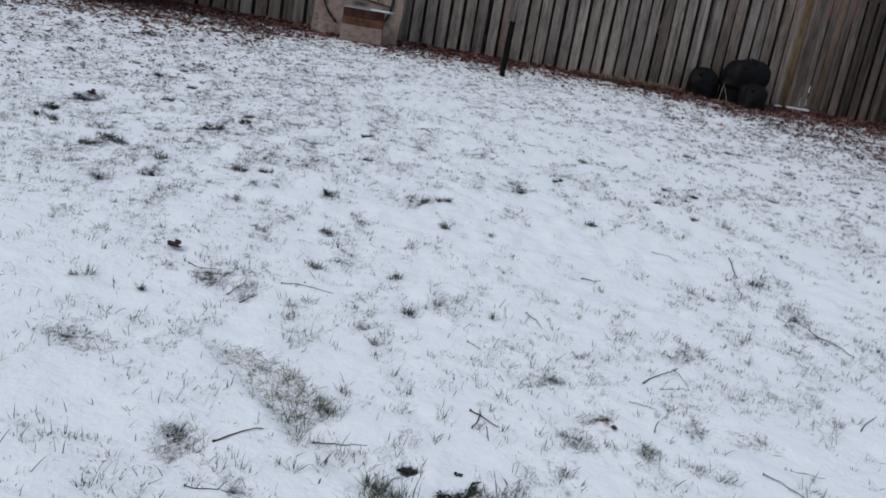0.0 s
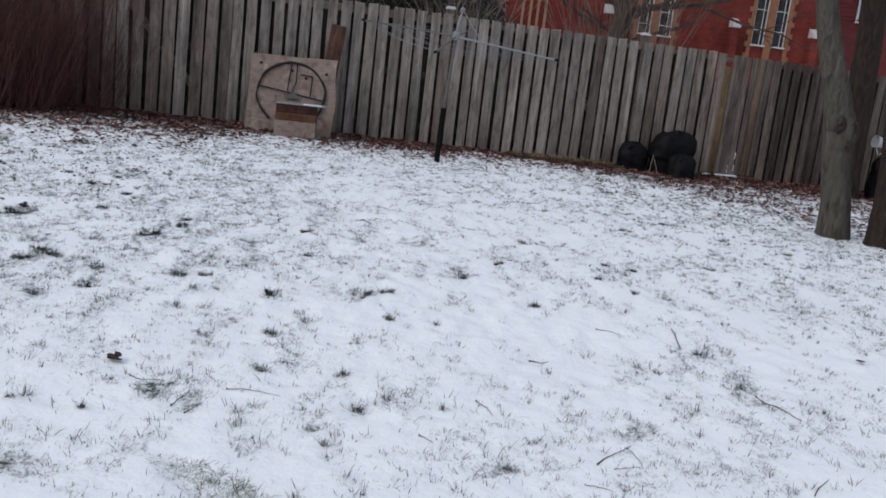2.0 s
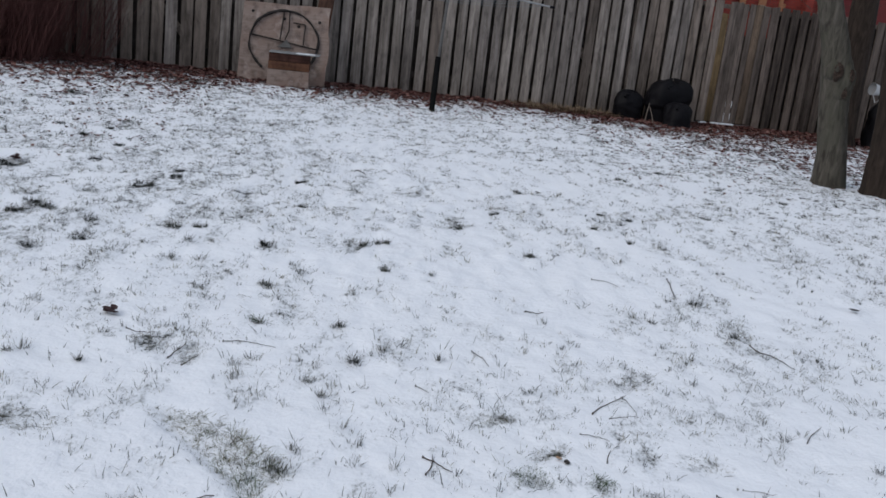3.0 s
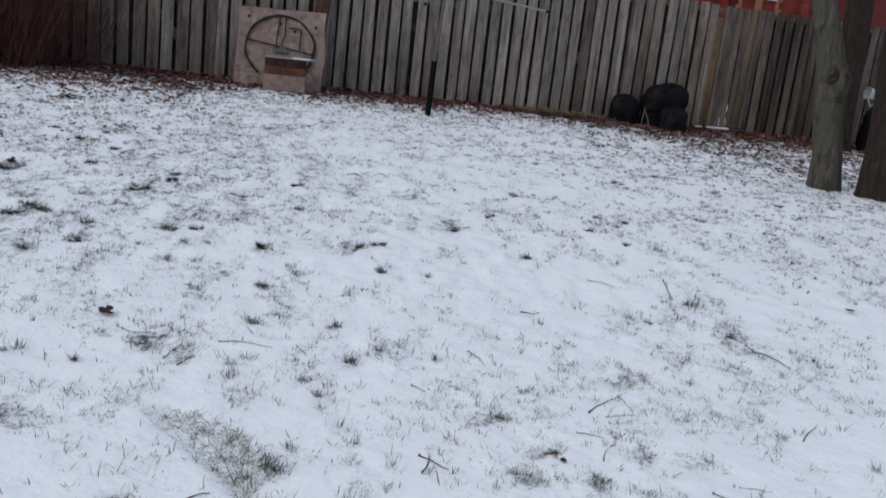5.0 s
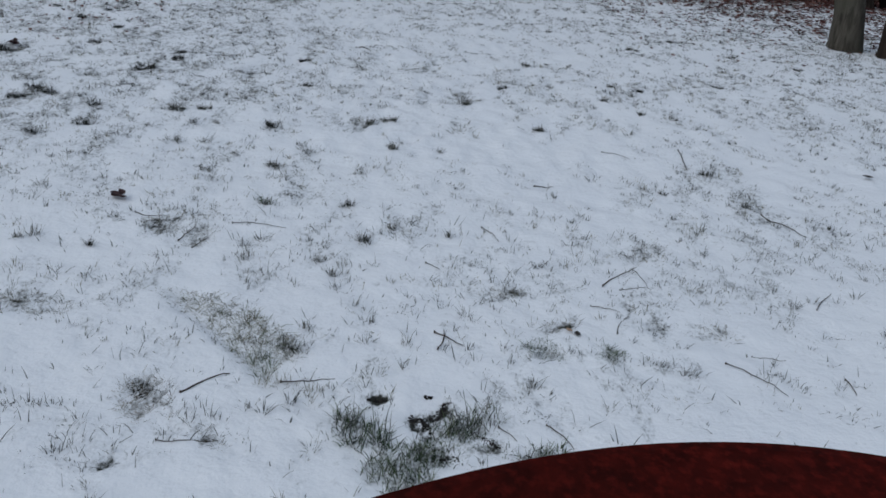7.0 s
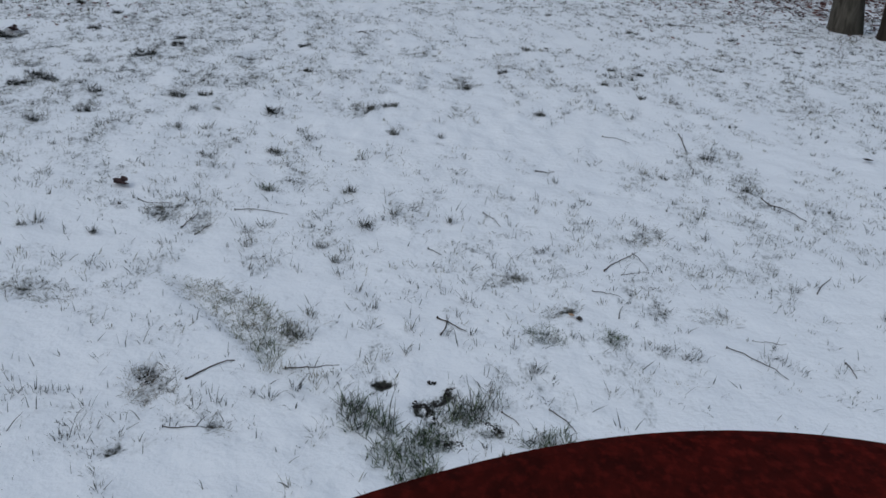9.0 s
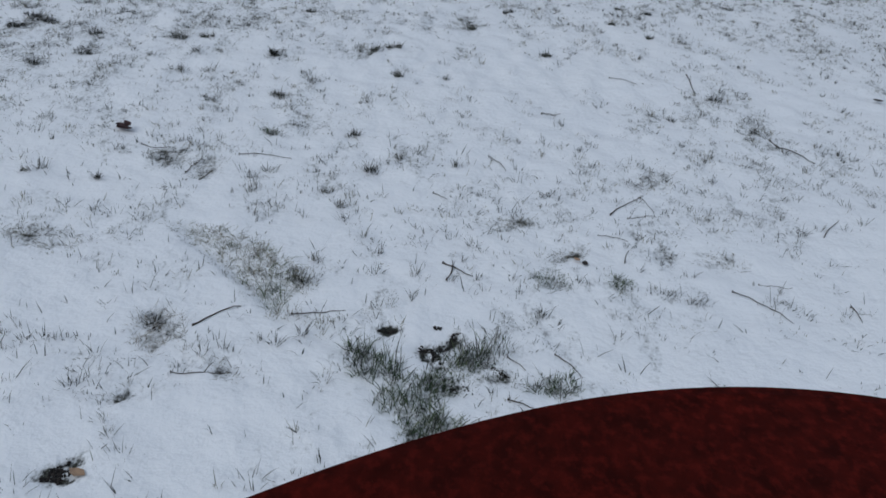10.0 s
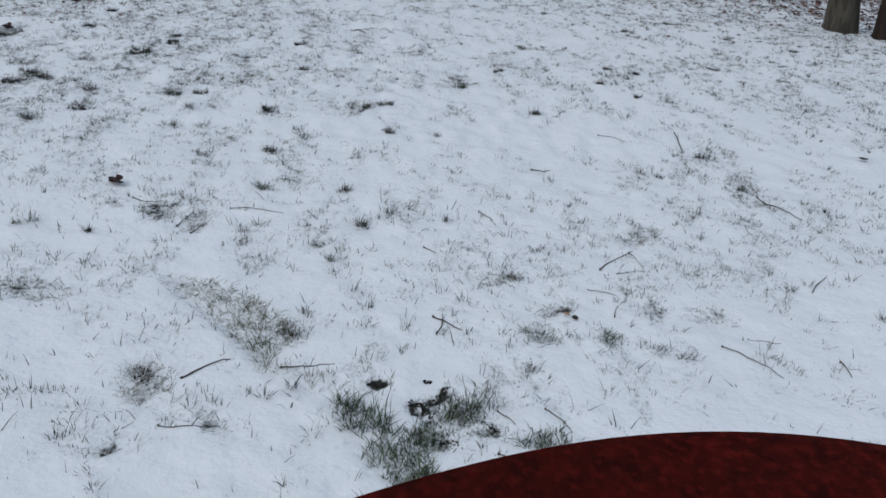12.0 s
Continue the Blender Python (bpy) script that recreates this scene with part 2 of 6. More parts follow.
SOIL = blade_material("wet_soil_crumbs", (0.0, (0.004, 0.0035, 0.0035)), (0.6, (0.011, 0.009, 0.0085)), (1.0, (0.034, 0.027, 0.024)))
PALE_STICK = plain_material("pale_dry_stick", (0.21, 0.175, 0.145), 0.85, vary=0.3, scale=50)
TWIG = plain_material("twig_bark", (0.045, 0.032, 0.024), 0.85, vary=0.4, scale=60)
SHRUB = blade_material("shrub_stems", (0.0, (0.050, 0.018, 0.016)), (0.6, (0.082, 0.031, 0.028)), (1.0, (0.125, 0.060, 0.053)))
SHRUB_PALE = blade_material("pale_brown_stems", (0.0, (0.072, 0.050, 0.041)), (0.6, (0.130, 0.096, 0.080)), (1.0, (0.21, 0.16, 0.13)))
BARK = bark_material("grey_bark", (0.032, 0.029, 0.023), (0.112, 0.100, 0.083), (0.062, 0.061, 0.045))
RUSSET_BARK = bark_material("scarred_bark", (0.016, 0.010, 0.008), (0.075, 0.055, 0.044))
BARK_BROWN = bark_material("brown_bark", (0.030, 0.021, 0.017), (0.088, 0.064, 0.054))
BARK_DARK = bark_material("dark_bark", (0.014, 0.010, 0.008), (0.046, 0.034, 0.027))
NEEDLES = blade_material("spruce_needles", (0.0, (0.014, 0.015, 0.013)), (0.7, (0.042, 0.041, 0.035)), (1.0, (0.095, 0.083, 0.070)))
BRICK = brick_material()
SIDING = plain_material("dark_red_siding", (0.125, 0.018, 0.018), 0.8, vary=0.2, scale=4)
STONE = plain_material("tan_sandstone", (0.215, 0.095, 0.048), 0.9, vary=0.3, scale=5)
TAN_STONE = plain_material("pale_tan_stone", (0.27, 0.15, 0.092), 0.9, vary=0.3, scale=5)
PALE_STONE = plain_material("pale_limestone", (0.48, 0.46, 0.45), 0.85, vary=0.2, scale=7)
WHITE = plain_material("white_paint", (0.50, 0.50, 0.50), 0.6, vary=0.1, scale=8)
ROOF = plain_material("slate_roof", (0.09, 0.085, 0.085), 0.8, vary=0.35, scale=6)
BLACK_BAG = plain_material("black_plastic", (0.0044, 0.0041, 0.0056), 0.6, vary=0.3, scale=9, specular=0.12, bump=0.6)
BLACK_PIPE = plain_material("black_pipe", (0.007, 0.007, 0.007), 0.8, vary=0.3, specular=0.04)
STEEL = plain_material("galvanised_steel", (0.22, 0.225, 0.23), 0.55, 0.35, vary=0.25)
CORD = plain_material("clothesline_cord", (0.16, 0.175, 0.185), 0.7, vary=0.3)
POLE = plain_material("dull_grey_pole", (0.095, 0.092, 0.088), 0.6, 0.2, vary=0.3)
IRON = plain_material("rusty_hoop_iron", (0.017, 0.014, 0.013), 0.75, 0.3, vary=0.4)
RED = red_paint_material()
SNOW_CAP = plain_material("settled_snow", (0.80, 0.83, 0.87), 0.7, vary=0.05)
GLASS = Mat("dark_window_glass", 0.22, specular=0.14)
GLASS.color(GLASS.ramp(GLASS.noise(3, 3, 0.5), (0.3, (0.010, 0.010, 0.010)), (0.7, (0.050, 0.048, 0.046))))
GLASS = GLASS.m


# ================= mesh helpers =================
class Build:
    """Vertices and faces, gathered and then linked as one mesh object."""

    def __init__(self):
        self.v, self.f = [], []

    def box(self, c, s, m=None):
        n, (hx, hy, hz_) = len(self.v), (s[0] / 2, s[1] / 2, s[2] / 2)
        for dz in (-hz_, hz_):
            for dx, dy in ((-hx, -hy), (hx, -hy), (hx, hy), (-hx, hy)):
                p = Vector((c[0] + dx, c[1] + dy, c[2] + dz))
                self.v.append(tuple(m @ p if m else p))
        for q in ((3, 2, 1, 0), (4, 5, 6, 7), (0, 1, 5, 4), (1, 2, 6, 5), (2, 3, 7, 6), (3, 0, 4, 7)):
            self.f.append([n + i for i in q])
        return self

    def tube(self, pts, radii, sides=6, caps=True, lump=0.0):
        pts = [Vector(p) for p in pts]
        first, side = len(self.v), None
        for i, p in enumerate(pts):
            d = (pts[min(i + 1, len(pts) - 1)] - pts[max(i - 1, 0)]).normalized()
            side = d.orthogonal().normalized() if side is None else (side - d * side.dot(d)).normalized()
            up = d.cross(side)
            for k in range(sides):
                a = 2 * math.pi * k / sides
                r = float(radii[i])
                if lump:
                    r *= 1 + lump * noise.noise(Vector((p.x * 3 + math.cos(a) * 1.3, p.y * 3 + math.sin(a) * 1.3, p.z * 1.6)))
                self.v.append(tuple(p + r * (math.cos(a) * side + math.sin(a) * up)))
        for i in range(len(pts) - 1):
            for k in range(sides):
                a, b = first + i * sides + k, first + i * sides + (k + 1) % sides
                self.f.append([a, b, b + sides, a + sides])
        if caps:
            self.f.append([first + k for k in reversed(range(sides))])
            self.f.append([first + (len(pts) - 1) * sides + k for k in range(sides)])
        return self

    def lathe(self, profile, sides=48, c=(0, 0, 0)):
        first, n = len(self.v), len(profile)
        for k in range(sides):
            a = 2 * math.pi * k / sides
            for r, z in profile:
                self.v.append((c[0] + r * math.cos(a), c[1] + r * math.sin(a), c[2] + z))
        for k in range(sides):
            for i in range(n - 1):
                a, b = first + k * n + i, first + (k + 1) % sides * n + i
                self.f.append([a, b, b + 1, a + 1])
        return self

    def blade(self, base, tip, width, bow):
        """A tapered grass blade of two quads and a tip, bent sideways by bow."""
        b, t = Vector(base), Vector(tip)
        along = t - b
        flat = along.cross(Vector((0, 0, 1)))
        if flat.length < 1e-6:
            flat = Vector((1, 0, 0))
        flat = flat.normalized()
        turn = Matrix.Rotation(bow[1], 3, along.normalized())
        w = turn @ flat * width / 2
        n = len(self.v)
        for s, k in ((0.0, 1.0), (0.5, 0.85)):
            p = b + along * s + Vector((0, 0, bow[0] * 4 * s * (1 - s)))
            self.v += [tuple(p - w * k), tuple(p + w * k)]
        self.v.append(tuple(t))
        self.f += [[n, n + 1, n + 3, n + 2], [n + 2, n + 3, n + 4]]
        return self

    def leaf(self, c, size, yaw, curl, tilt):
        """A small dead leaf: four faces folded along the vein and curled at the tips."""
        m = pose(*c, math.degrees(tilt), math.degrees(tilt) * 0.6, math.degrees(yaw))
        n, s = len(self.v), size
        for x, y, z in ((-0.5, 0, curl), (-0.1, 0.3, curl * 0.7), (-0.1, -0.3, curl * 0.7), (0, 0, 0), (0.5, 0, curl), (0.2, 0.24, curl * 0.8), (0.2, -0.24, curl * 0.8)):
            self.v.append(tuple(m @ Vector((x * s, y * s, z * s))))
        self.f += [[n, n + 3, n + 1], [n, n + 2, n + 3], [n + 3, n + 4, n + 5, n + 1], [n + 3, n + 2, n + 6, n + 4]]
        return self

    def mesh(self, name, material, smooth=False):
        me = bpy.data.meshes.new(name)
        me.from_pydata(self.v, [], self.f)
        me.materials.append(material)
        if smooth:
            me.polygons.foreach_set("use_smooth", [True] * len(me.polygons))
        me.update()
        return me


def part(name, built, material, parent, label="", smooth=False, bevel=0.0):
    """Links what was built as one mesh object under a thing or a part."""
    me = built.mesh(name, material, smooth) if isinstance(built, Build) else built
    if bevel:
        bm = bmesh.new()
        bm.from_mesh(me)
        bmesh.ops.bevel(bm, geom=list(bm.edges), offset=bevel, segments=2, affect="EDGES", profile=0.6)
        bm.to_mesh(me)
        bm.free()
    ob = new(name, me)
    ob.parent = parent
    return tagged(ob, label)


def thing(name, label, category, at=(0, 0, 0), rz=0.0, group="", kind=""):
    ob = new(name)
    ob.empty_display_size = 0.1
    ob.matrix_basis = pose(*at, 0, 0, rz)
    return tagged(ob, label, category, group, kind)


def single(name, built, material, label, category, at=(0, 0, 0), group="", kind="", smooth=False):
    ob = new(name, built.mesh(name, material, smooth))
    ob.matrix_basis = pose(*at)
    return tagged(ob, label, category, group, kind)


def rnd(a, b):
    return random.uniform(a, b)


# ================= ground =================
# dark upright clumps and low mats of grass: place and half width
CLUMPS = [(-1.79, 4.60, 0.039), (-1.63, 4.83, 0.037), (-1.10, 4.98, 0.028), (-1.13, 4.66, 0.038), (-1.68, 5.19, 0.033), (-0.14, 3.53, 0.033), (-0.22, 3.92, 0.019), (-0.98, 4.67, 0.032), (-0.55, 3.30, 0.019), (-1.34, 3.36, 0.025), (-1.37, 3.32, 0.016), (0.17, 4.81, 0.020), (1.54, 4.74, 0.039), (-0.56, 3.87, 0.031), (-1.11, 3.30, 0.009), (1.60, 4.27, 0.025), (1.24, 4.40, 0.014), (-0.22, 3.19, 0.010), (-0.03, 3.67, 0.014), (0.21, 3.63, 0.018)]
MATS = [(-2.06, 5.41, 0.073), (-2.13, 5.26, 0.041), (-1.25, 5.21, 0.042), (-1.11, 5.27, 0.032), (-0.20, 5.25, 0.038), (-0.10, 5.30, 0.038), (-0.70, 5.04, 0.037), (0.60, 6.34, 0.027), (-0.61, 4.37, 0.022), (0.74, 5.36, 0.029), (0.34, 5.87, 0.035), (-0.06, 4.79, 0.020), (-0.73, 6.66, 0.028), (1.54, 6.53, 0.028), (1.45, 5.91, 0.016)]
FAR_MATS = [(-2.63, 5.92, 0.062), (-2.57, 5.67, 0.074), (-2.60, 6.31, 0.089), (-2.17, 6.74, 0.038), (-2.18, 7.28, 0.032), (-1.66, 6.14, 0.065), (-1.57, 6.65, 0.041), (-1.54, 6.46, 0.032), (-2.45, 7.95, 0.029), (-2.53, 7.59, 0.028), (-3.46, 8.10, 0.036), (-2.86, 7.98, 0.030), (-3.29, 9.61, 0.101), (-3.96, 9.26, 0.059), (0.83, 7.18, 0.026), (-0.63, 6.01, 0.025), (1.18, 8.70, 0.021), (1.48, 6.43, 0.028), (1.25, 6.18, 0.030), (1.39, 6.64, 0.028), (2.20, 6.89, 0.034), (1.85, 8.19, 0.064), (2.34, 8.73, 0.075), (2.68, 8.22, 0.066), (3.13, 7.83, 0.030)]
# those of them that are dry and grey rather than dark and wet
FAINT = {(-0.98, 4.67), (-0.55, 3.30), (0.17, 4.81), (1.60, 4.27), (-0.22, 3.19), (-0.03, 3.67), (0.21, 3.63), (-1.13, 4.66), (-0.56, 3.87), (-1.34, 3.36), (-1.37, 3.32), (-1.25, 5.21), (-1.11, 5.27), (0.74, 5.36), (0.34, 5.87), (-0.06, 4.79), (-0.61, 4.37), (-0.20, 5.25), (-0.10, 5.30), (2.34, 8.73), (2.68, 8.22), (1.85, 8.19), (1.48, 6.43), (1.25, 6.18), (1.39, 6.64), (2.20, 6.89), (1.45, 5.91), (3.13, 7.83), (0.83, 7.18), (1.18, 8.70), (-0.63, 6.01)}
# loose sprays of a few blades
SPRAYS = [(0.91, 2.66, 0.033), (1.71, 2.99, 0.017), (1.35, 3.04, 0.025), (1.46, 3.21, 0.018), (1.54, 3.25, 0.016), (1.06, 3.36, 0.031), (1.42, 3.39, 0.021), (1.37, 3.62, 0.019), (0.77, 3.74, 0.024), (0.68, 3.64, 0.018), (0.54, 3.39, 0.011), (0.36, 3.01, 0.010), (0.24, 2.96, 0.017), (0.06, 2.72, 0.016), (-0.08, 2.72, 0.012), (-0.20, 3.29, 0.010), (-0.09, 3.31, 0.017), (-0.28, 3.31, 0.021), (-0.27, 2.79, 0.022), (-0.07, 2.85, 0.015), (-0.12, 2.96, 0.013), (1.24, 3.64, 0.017), (0.90, 3.58, 0.021)]
MORE_SPRAYS = [(-0.45, 3.16, 0.022), (-0.52, 3.09, 0.014), (-0.34, 3.10, 0.010), (-0.20, 3.10, 0.010), (-0.80, 2.05, 0.023), (-0.65, 1.87, 0.007), (-0.91, 2.25, 0.021), (-0.87, 2.25, 0.013), (-0.98, 2.24, 0.015), (-0.81, 2.12, 0.011), (-0.32, 2.29, 0.013), (-0.37, 2.31, 0.011), (-0.44, 2.23, 0.019), (-0.25, 2.35, 0.018), (-0.17, 2.14, 0.009), (0.29, 2.41, 0.011), (0.32, 2.46, 0.010), (0.43, 2.52, 0.008), (0.04, 2.58, 0.012), (0.65, 2.43, 0.020), (-1.47, 3.84, 0.025), (-1.54, 3.78, 0.033), (-0.89, 2.63, 0.022), (2.02, 3.86, 0.011)]
# edges where the snow has shrunk back along bent grass; dark blades draw their shadow
CRACKS = [(-2.39, 5.99, -2.25, 6.15), (-2.20, 5.65, -2.05, 5.69), (-1.78, 5.61, -1.53, 5.75), (-1.37, 6.01, -1.25, 6.09), (-1.11, 6.18, -0.97, 6.20), (-0.69, 6.00, -0.52, 6.02), (0.42, 7.43, 0.64, 7.48), (-0.44, 7.35, -0.33, 7.27), (-1.50, 5.87, -1.39, 5.92)]
# patches of grass where the snow is thin: outline, how bare
TUFT_A = [(-0.128, 2.305), (-0.101, 2.322), (-0.043, 2.258), (0.019, 2.223), (0.035, 2.172), (-0.023, 2.141), (-0.097, 2.167)]
TUFT_B = [(-0.049, 2.084), (-0.02, 2.146), (0.043, 2.16), (0.097, 2.2), (0.118, 2.105), (0.14, 2.001), (0.095, 1.959), (0.041, 1.943), (0.023, 2.006), (-0.039, 2.037)]
TUFT_C = [(0.064, 2.196), (0.125, 2.221), (0.184, 2.187), (0.194, 2.132), (0.138, 2.114), (0.095, 2.14)]
SOIL_A = [(0.055, 2.304), (0.086, 2.342), (0.137, 2.244), (0.109, 2.238)]
SOIL_B = [(0.102, 2.327), (0.174, 2.406), (0.186, 2.362), (0.128, 2.298)]
TUFT_D = [(0.125, 2.295), (0.189, 2.348), (0.272, 2.357), (0.273, 2.244), (0.185, 2.219), (0.132, 2.23)]
TUFT_E = [(0.359, 2.158), (0.388, 2.197), (0.466, 2.21), (0.487, 2.146), (0.456, 2.13), (0.405, 2.138)]
TUFT_F = [(0.033, 1.978), (0.089, 2.022), (0.159, 2.015), (0.23, 1.948), (0.142, 1.864), (0.068, 1.845), (0.037, 1.906)]
CRUMBS = [(0.253, 2.207), (0.316, 2.241), (0.326, 2.17), (0.272, 2.158)]
HOLE = [(-0.054, 2.402), (-0.026, 2.414), (0.010, 2.410), (0.014, 2.394), (-0.018, 2.382), (-0.046, 2.388)]
PALE = [(0.167, 2.245), (0.265, 2.238), (0.305, 2.200), (0.350, 2.165), (0.255, 2.165), (0.19, 2.20)]
FURROW = [(-0.56, 3.43), (-0.45, 3.41), (-0.20, 3.53), (-0.20, 3.50), (-0.44, 3.375), (-0.55, 3.40)]
STRIP = [(-0.781, 2.989), (-0.665, 2.89), (-0.543, 2.729), (-0.409, 2.55), (-0.346, 2.46), (-0.343, 2.558), (-0.259, 2.621), (-0.303, 2.705), (-0.408, 2.825), (-0.465, 2.899), (-0.589, 2.965), (-0.688, 2.994)]
STRIP_FAR = [(-1.30, 2.906), (-1.158, 2.901), (-1.061, 2.882), (-0.991, 2.83), (-1.053, 2.754), (-1.145, 2.768), (-1.28, 2.796)]
ROUND = [(-0.705, 2.341), (-0.706, 2.401), (-0.677, 2.452), (-0.619, 2.396), (-0.583, 2.311), (-0.617, 2.265), (-0.643, 2.221), (-0.682, 2.258)]
FLAT_A = [(-1.01, 3.606), (-0.873, 3.632), (-0.839, 3.53), (-0.853, 3.453), (-0.941, 3.482)]
FLAT_B = [(-0.821, 3.408), (-0.765, 3.592), (-0.735, 3.55), (-0.7, 3.452), (-0.733, 3.336), (-0.782, 3.371)]
FLAT_C = [(0.897, 3.55), (0.983, 3.693), (1.087, 3.792), (1.085, 3.7), (1.009, 3.598), (0.932, 3.5)]
FLAT_D = [(0.486, 2.889), (0.559, 2.941), (0.627, 3.014), (0.628, 2.95), (0.561, 2.879), (0.501, 2.851)]
FLAT_E = [(0.878, 2.985), (0.923, 3.056), (0.939, 2.994), (0.899, 2.905)]
FLAT_F = [(1.006, 3.024), (1.089, 3.002), (1.145, 3.022), (1.185, 2.923), (1.078, 2.889), (1.002, 2.931)]
GREEN_A = [(0.419, 2.771), (0.496, 2.812), (0.559, 2.725), (0.526, 2.685), (0.448, 2.7)]
GREEN_B = [(0.673, 2.759), (0.721, 2.822), (0.754, 2.75), (0.706, 2.69)]
LOW_A = [(-0.488, 2.184), (-0.462, 2.2), (-0.409, 2.153), (-0.41, 2.12), (-0.462, 2.13)]
LOW_B = [(-0.692, 1.976), (-0.684, 2.016), (-0.667, 2.053), (-0.637, 2.044), (-0.661, 2.007)]
THAW = [(-0.785, 1.725), (-0.770, 1.755), (-0.740, 1.775), (-0.700, 1.805), (-0.685, 1.77), (-0.70, 1.745), (-0.675, 1.735), (-0.70, 1.705), (-0.745, 1.695)]
BROWN = [(0.27, 3.13), (0.36, 3.20), (0.47, 3.19), (0.46, 3.13), (0.33, 3.09)]
TURF = [(TUFT_A, 0.30), (TUFT_B, 0.36), (TUFT_C, 0.55), (SOIL_A, 0.75), (SOIL_B, 0.75), (TUFT_D, 0.28), (TUFT_E, 0.32), (TUFT_F, 0.38), (CRUMBS, 0.34), (HOLE, 0.62), (PALE, 0.20), (FURROW, 0.15), (STRIP, 0.20), (STRIP_FAR, 0.22), (ROUND, 0.40), (FLAT_A, 0.27), (FLAT_B, 0.27), (FLAT_C, 0.26), (FLAT_D, 0.42), (FLAT_E, 0.22), (FLAT_F, 0.26), (GREEN_A, 0.28), (GREEN_B, 0.26), (LOW_A, 0.42), (LOW_B, 0.55), (THAW, 0.75), (BROWN, 0.26)]
TURF = [(c, gain, min(p[0] for p in c) - 0.06, max(p[0] for p in c) + 0.06, min(p[1] for p in c) - 0.06, max(p[1] for p in c) + 0.06) for c, gain in TURF]


def inside(x, y, corners):
    """How far a place lies inside an outline, in metres; below zero outside."""
    hit, least, n = False, 9.0, len(corners)
    for i in range(n):
        (ax, ay), (bx, by) = corners[i], corners[(i + 1) % n]
        if (ay > y) != (by > y) and x < ax + (y - ay) * (bx - ax) / (by - ay):
            hit = not hit
        t = ((x - ax) * (bx - ax) + (y - ay) * (by - ay)) / ((bx - ax) ** 2 + (by - ay) ** 2)
        t = max(0.0, min(1.0, t))
        least = min(least, math.hypot(x - ax - t * (bx - ax), y - ay - t * (by - ay)))
    return least if hit else -least


def thawed(x, y):
    """How bare the ground is inside the patches, with a soft and ragged rim."""
    most = 0.0
    for corners, gain, x0, x1, y0, y1 in TURF:
        if x0 < x < x1 and y0 < y < y1:
            d = inside(x, y, corners) + 0.010 * noise.noise(Vector((x * 30, y * 30, 1.1)))
            most = max(most, gain * max(0.0, min(1.0, (d + 0.016) / 0.026)))
    return most


def fence_y(x):
    return 13.1 + 0.19 * x


def fall(x, y):
    """The far end of the yard falls slowly to one side."""
    s = max(0.0, min(1.0, (y - 7) / 5))
    return -0.0195 * max(-9.0, min(9.0, x)) * s * s * (3 - 2 * s)


def litter(x, y):
    """How thickly dead leaves lie: along the fence, and in the rough corner by the trees."""
    d = fence_y(x) - y
    wide = 3.2 if x < -2.4 else (2.0 if x < 0.2 else 1.5)
    wide += 0.25 * noise.noise(Vector((x * 1.1, 5.5, y * 0.8)))
    near = max(0.0, 1 - max(d, 0) / wide)
    # beyond a line from the dry mound by the fence to the tree
    edge = (x - 1.55) * 0.74 - (13.1 - y) * 0.67
    corner = max(0.0, min(1.0, 0.5 + edge * 1.1)) if x > 1.2 else 0.0
    return min(1.0, max(near, corner * max(0.36, 0.95 - max(d - 0.2, 0) / 2.8)))


def hz(x, y):
    """Height of the snow."""
    far = max(0.0, 1 - max(abs(x) - 9, 0) / 6) * max(0.0, 1 - max(y - 15, 0) / 6)
    h = 0.016 * noise.noise(Vector((x * 0.45, y * 0.45, 1.7))) + fall(x, y)
    if far > 0 and y > -10:
        far *= max(0.0, min(1.0, (y - 0.2) / 0.8)) * 0.85 + 0.15
        h += far * (0.006 * noise.noise(Vector((x * 3.1, y * 3.1, 4.1))) + 0.010 * noise.noise(Vector((x * 9.5, y * 9.5, 9.3))) + 0.006 * noise.noise(Vector((x * 25, y * 25, 2.2))))
    if far > 0.1 and y > 3:
        # lumpier farther out, where grass holds the snow up
        out = min(1.0, (y - 3) / 2)
        h += far * out * (0.016 * noise.noise(Vector((x * 10.5, y * 7.5, 5.3))) + 0.010 * abs(noise.noise(Vector((x * 17, y * 12, 1.9)))))
    if y < 4 and abs(x) < 2:
        # the snow ends in a low step round the bare patches
        h -= 0.022 * min(0.6, thawed(x, y))
        # and in a sharper ledge along the scuffed strip
        along, off = (x + 0.781) * 0.635 - (y - 2.989) * 0.772, (x + 0.781) * 0.772 + (y - 2.989) * 0.635
        if -0.01 < along < 0.69 and -0.012 < off < 0.16:
            h -= 0.024 * min(1.0, (off + 0.012) / 0.022) * (1 - max(off, 0) / 0.16) * min(1.0, (along + 0.01) / 0.08, (0.69 - along) / 0.06)
    return h


def thick(x, y):
    """How thickly the lawn pokes through the snow."""
    den = 0.36 + 0.9 * noise.noise(Vector((x * 0.9, y * 0.7, 3.0))) + 1.4 * noise.noise(Vector((x * 5.2, y * 2.6, 8.0))) + 0.8 * noise.noise(Vector((x * 13, y * 6.5, 2.0)))
    rough_side = max(0.0, min(1.0, (0.4 - x) / 1.2)) * max(0.0, min(1.0, (y - 3.6) / 1.5))
    far_side = max(0.0, min(1.0, (x - 0.8) / 1.5)) * max(0.0, min(1.0, (y - 4.5) / 2.5))
    return den + 0.42 * rough_side + 0.40 * far_side


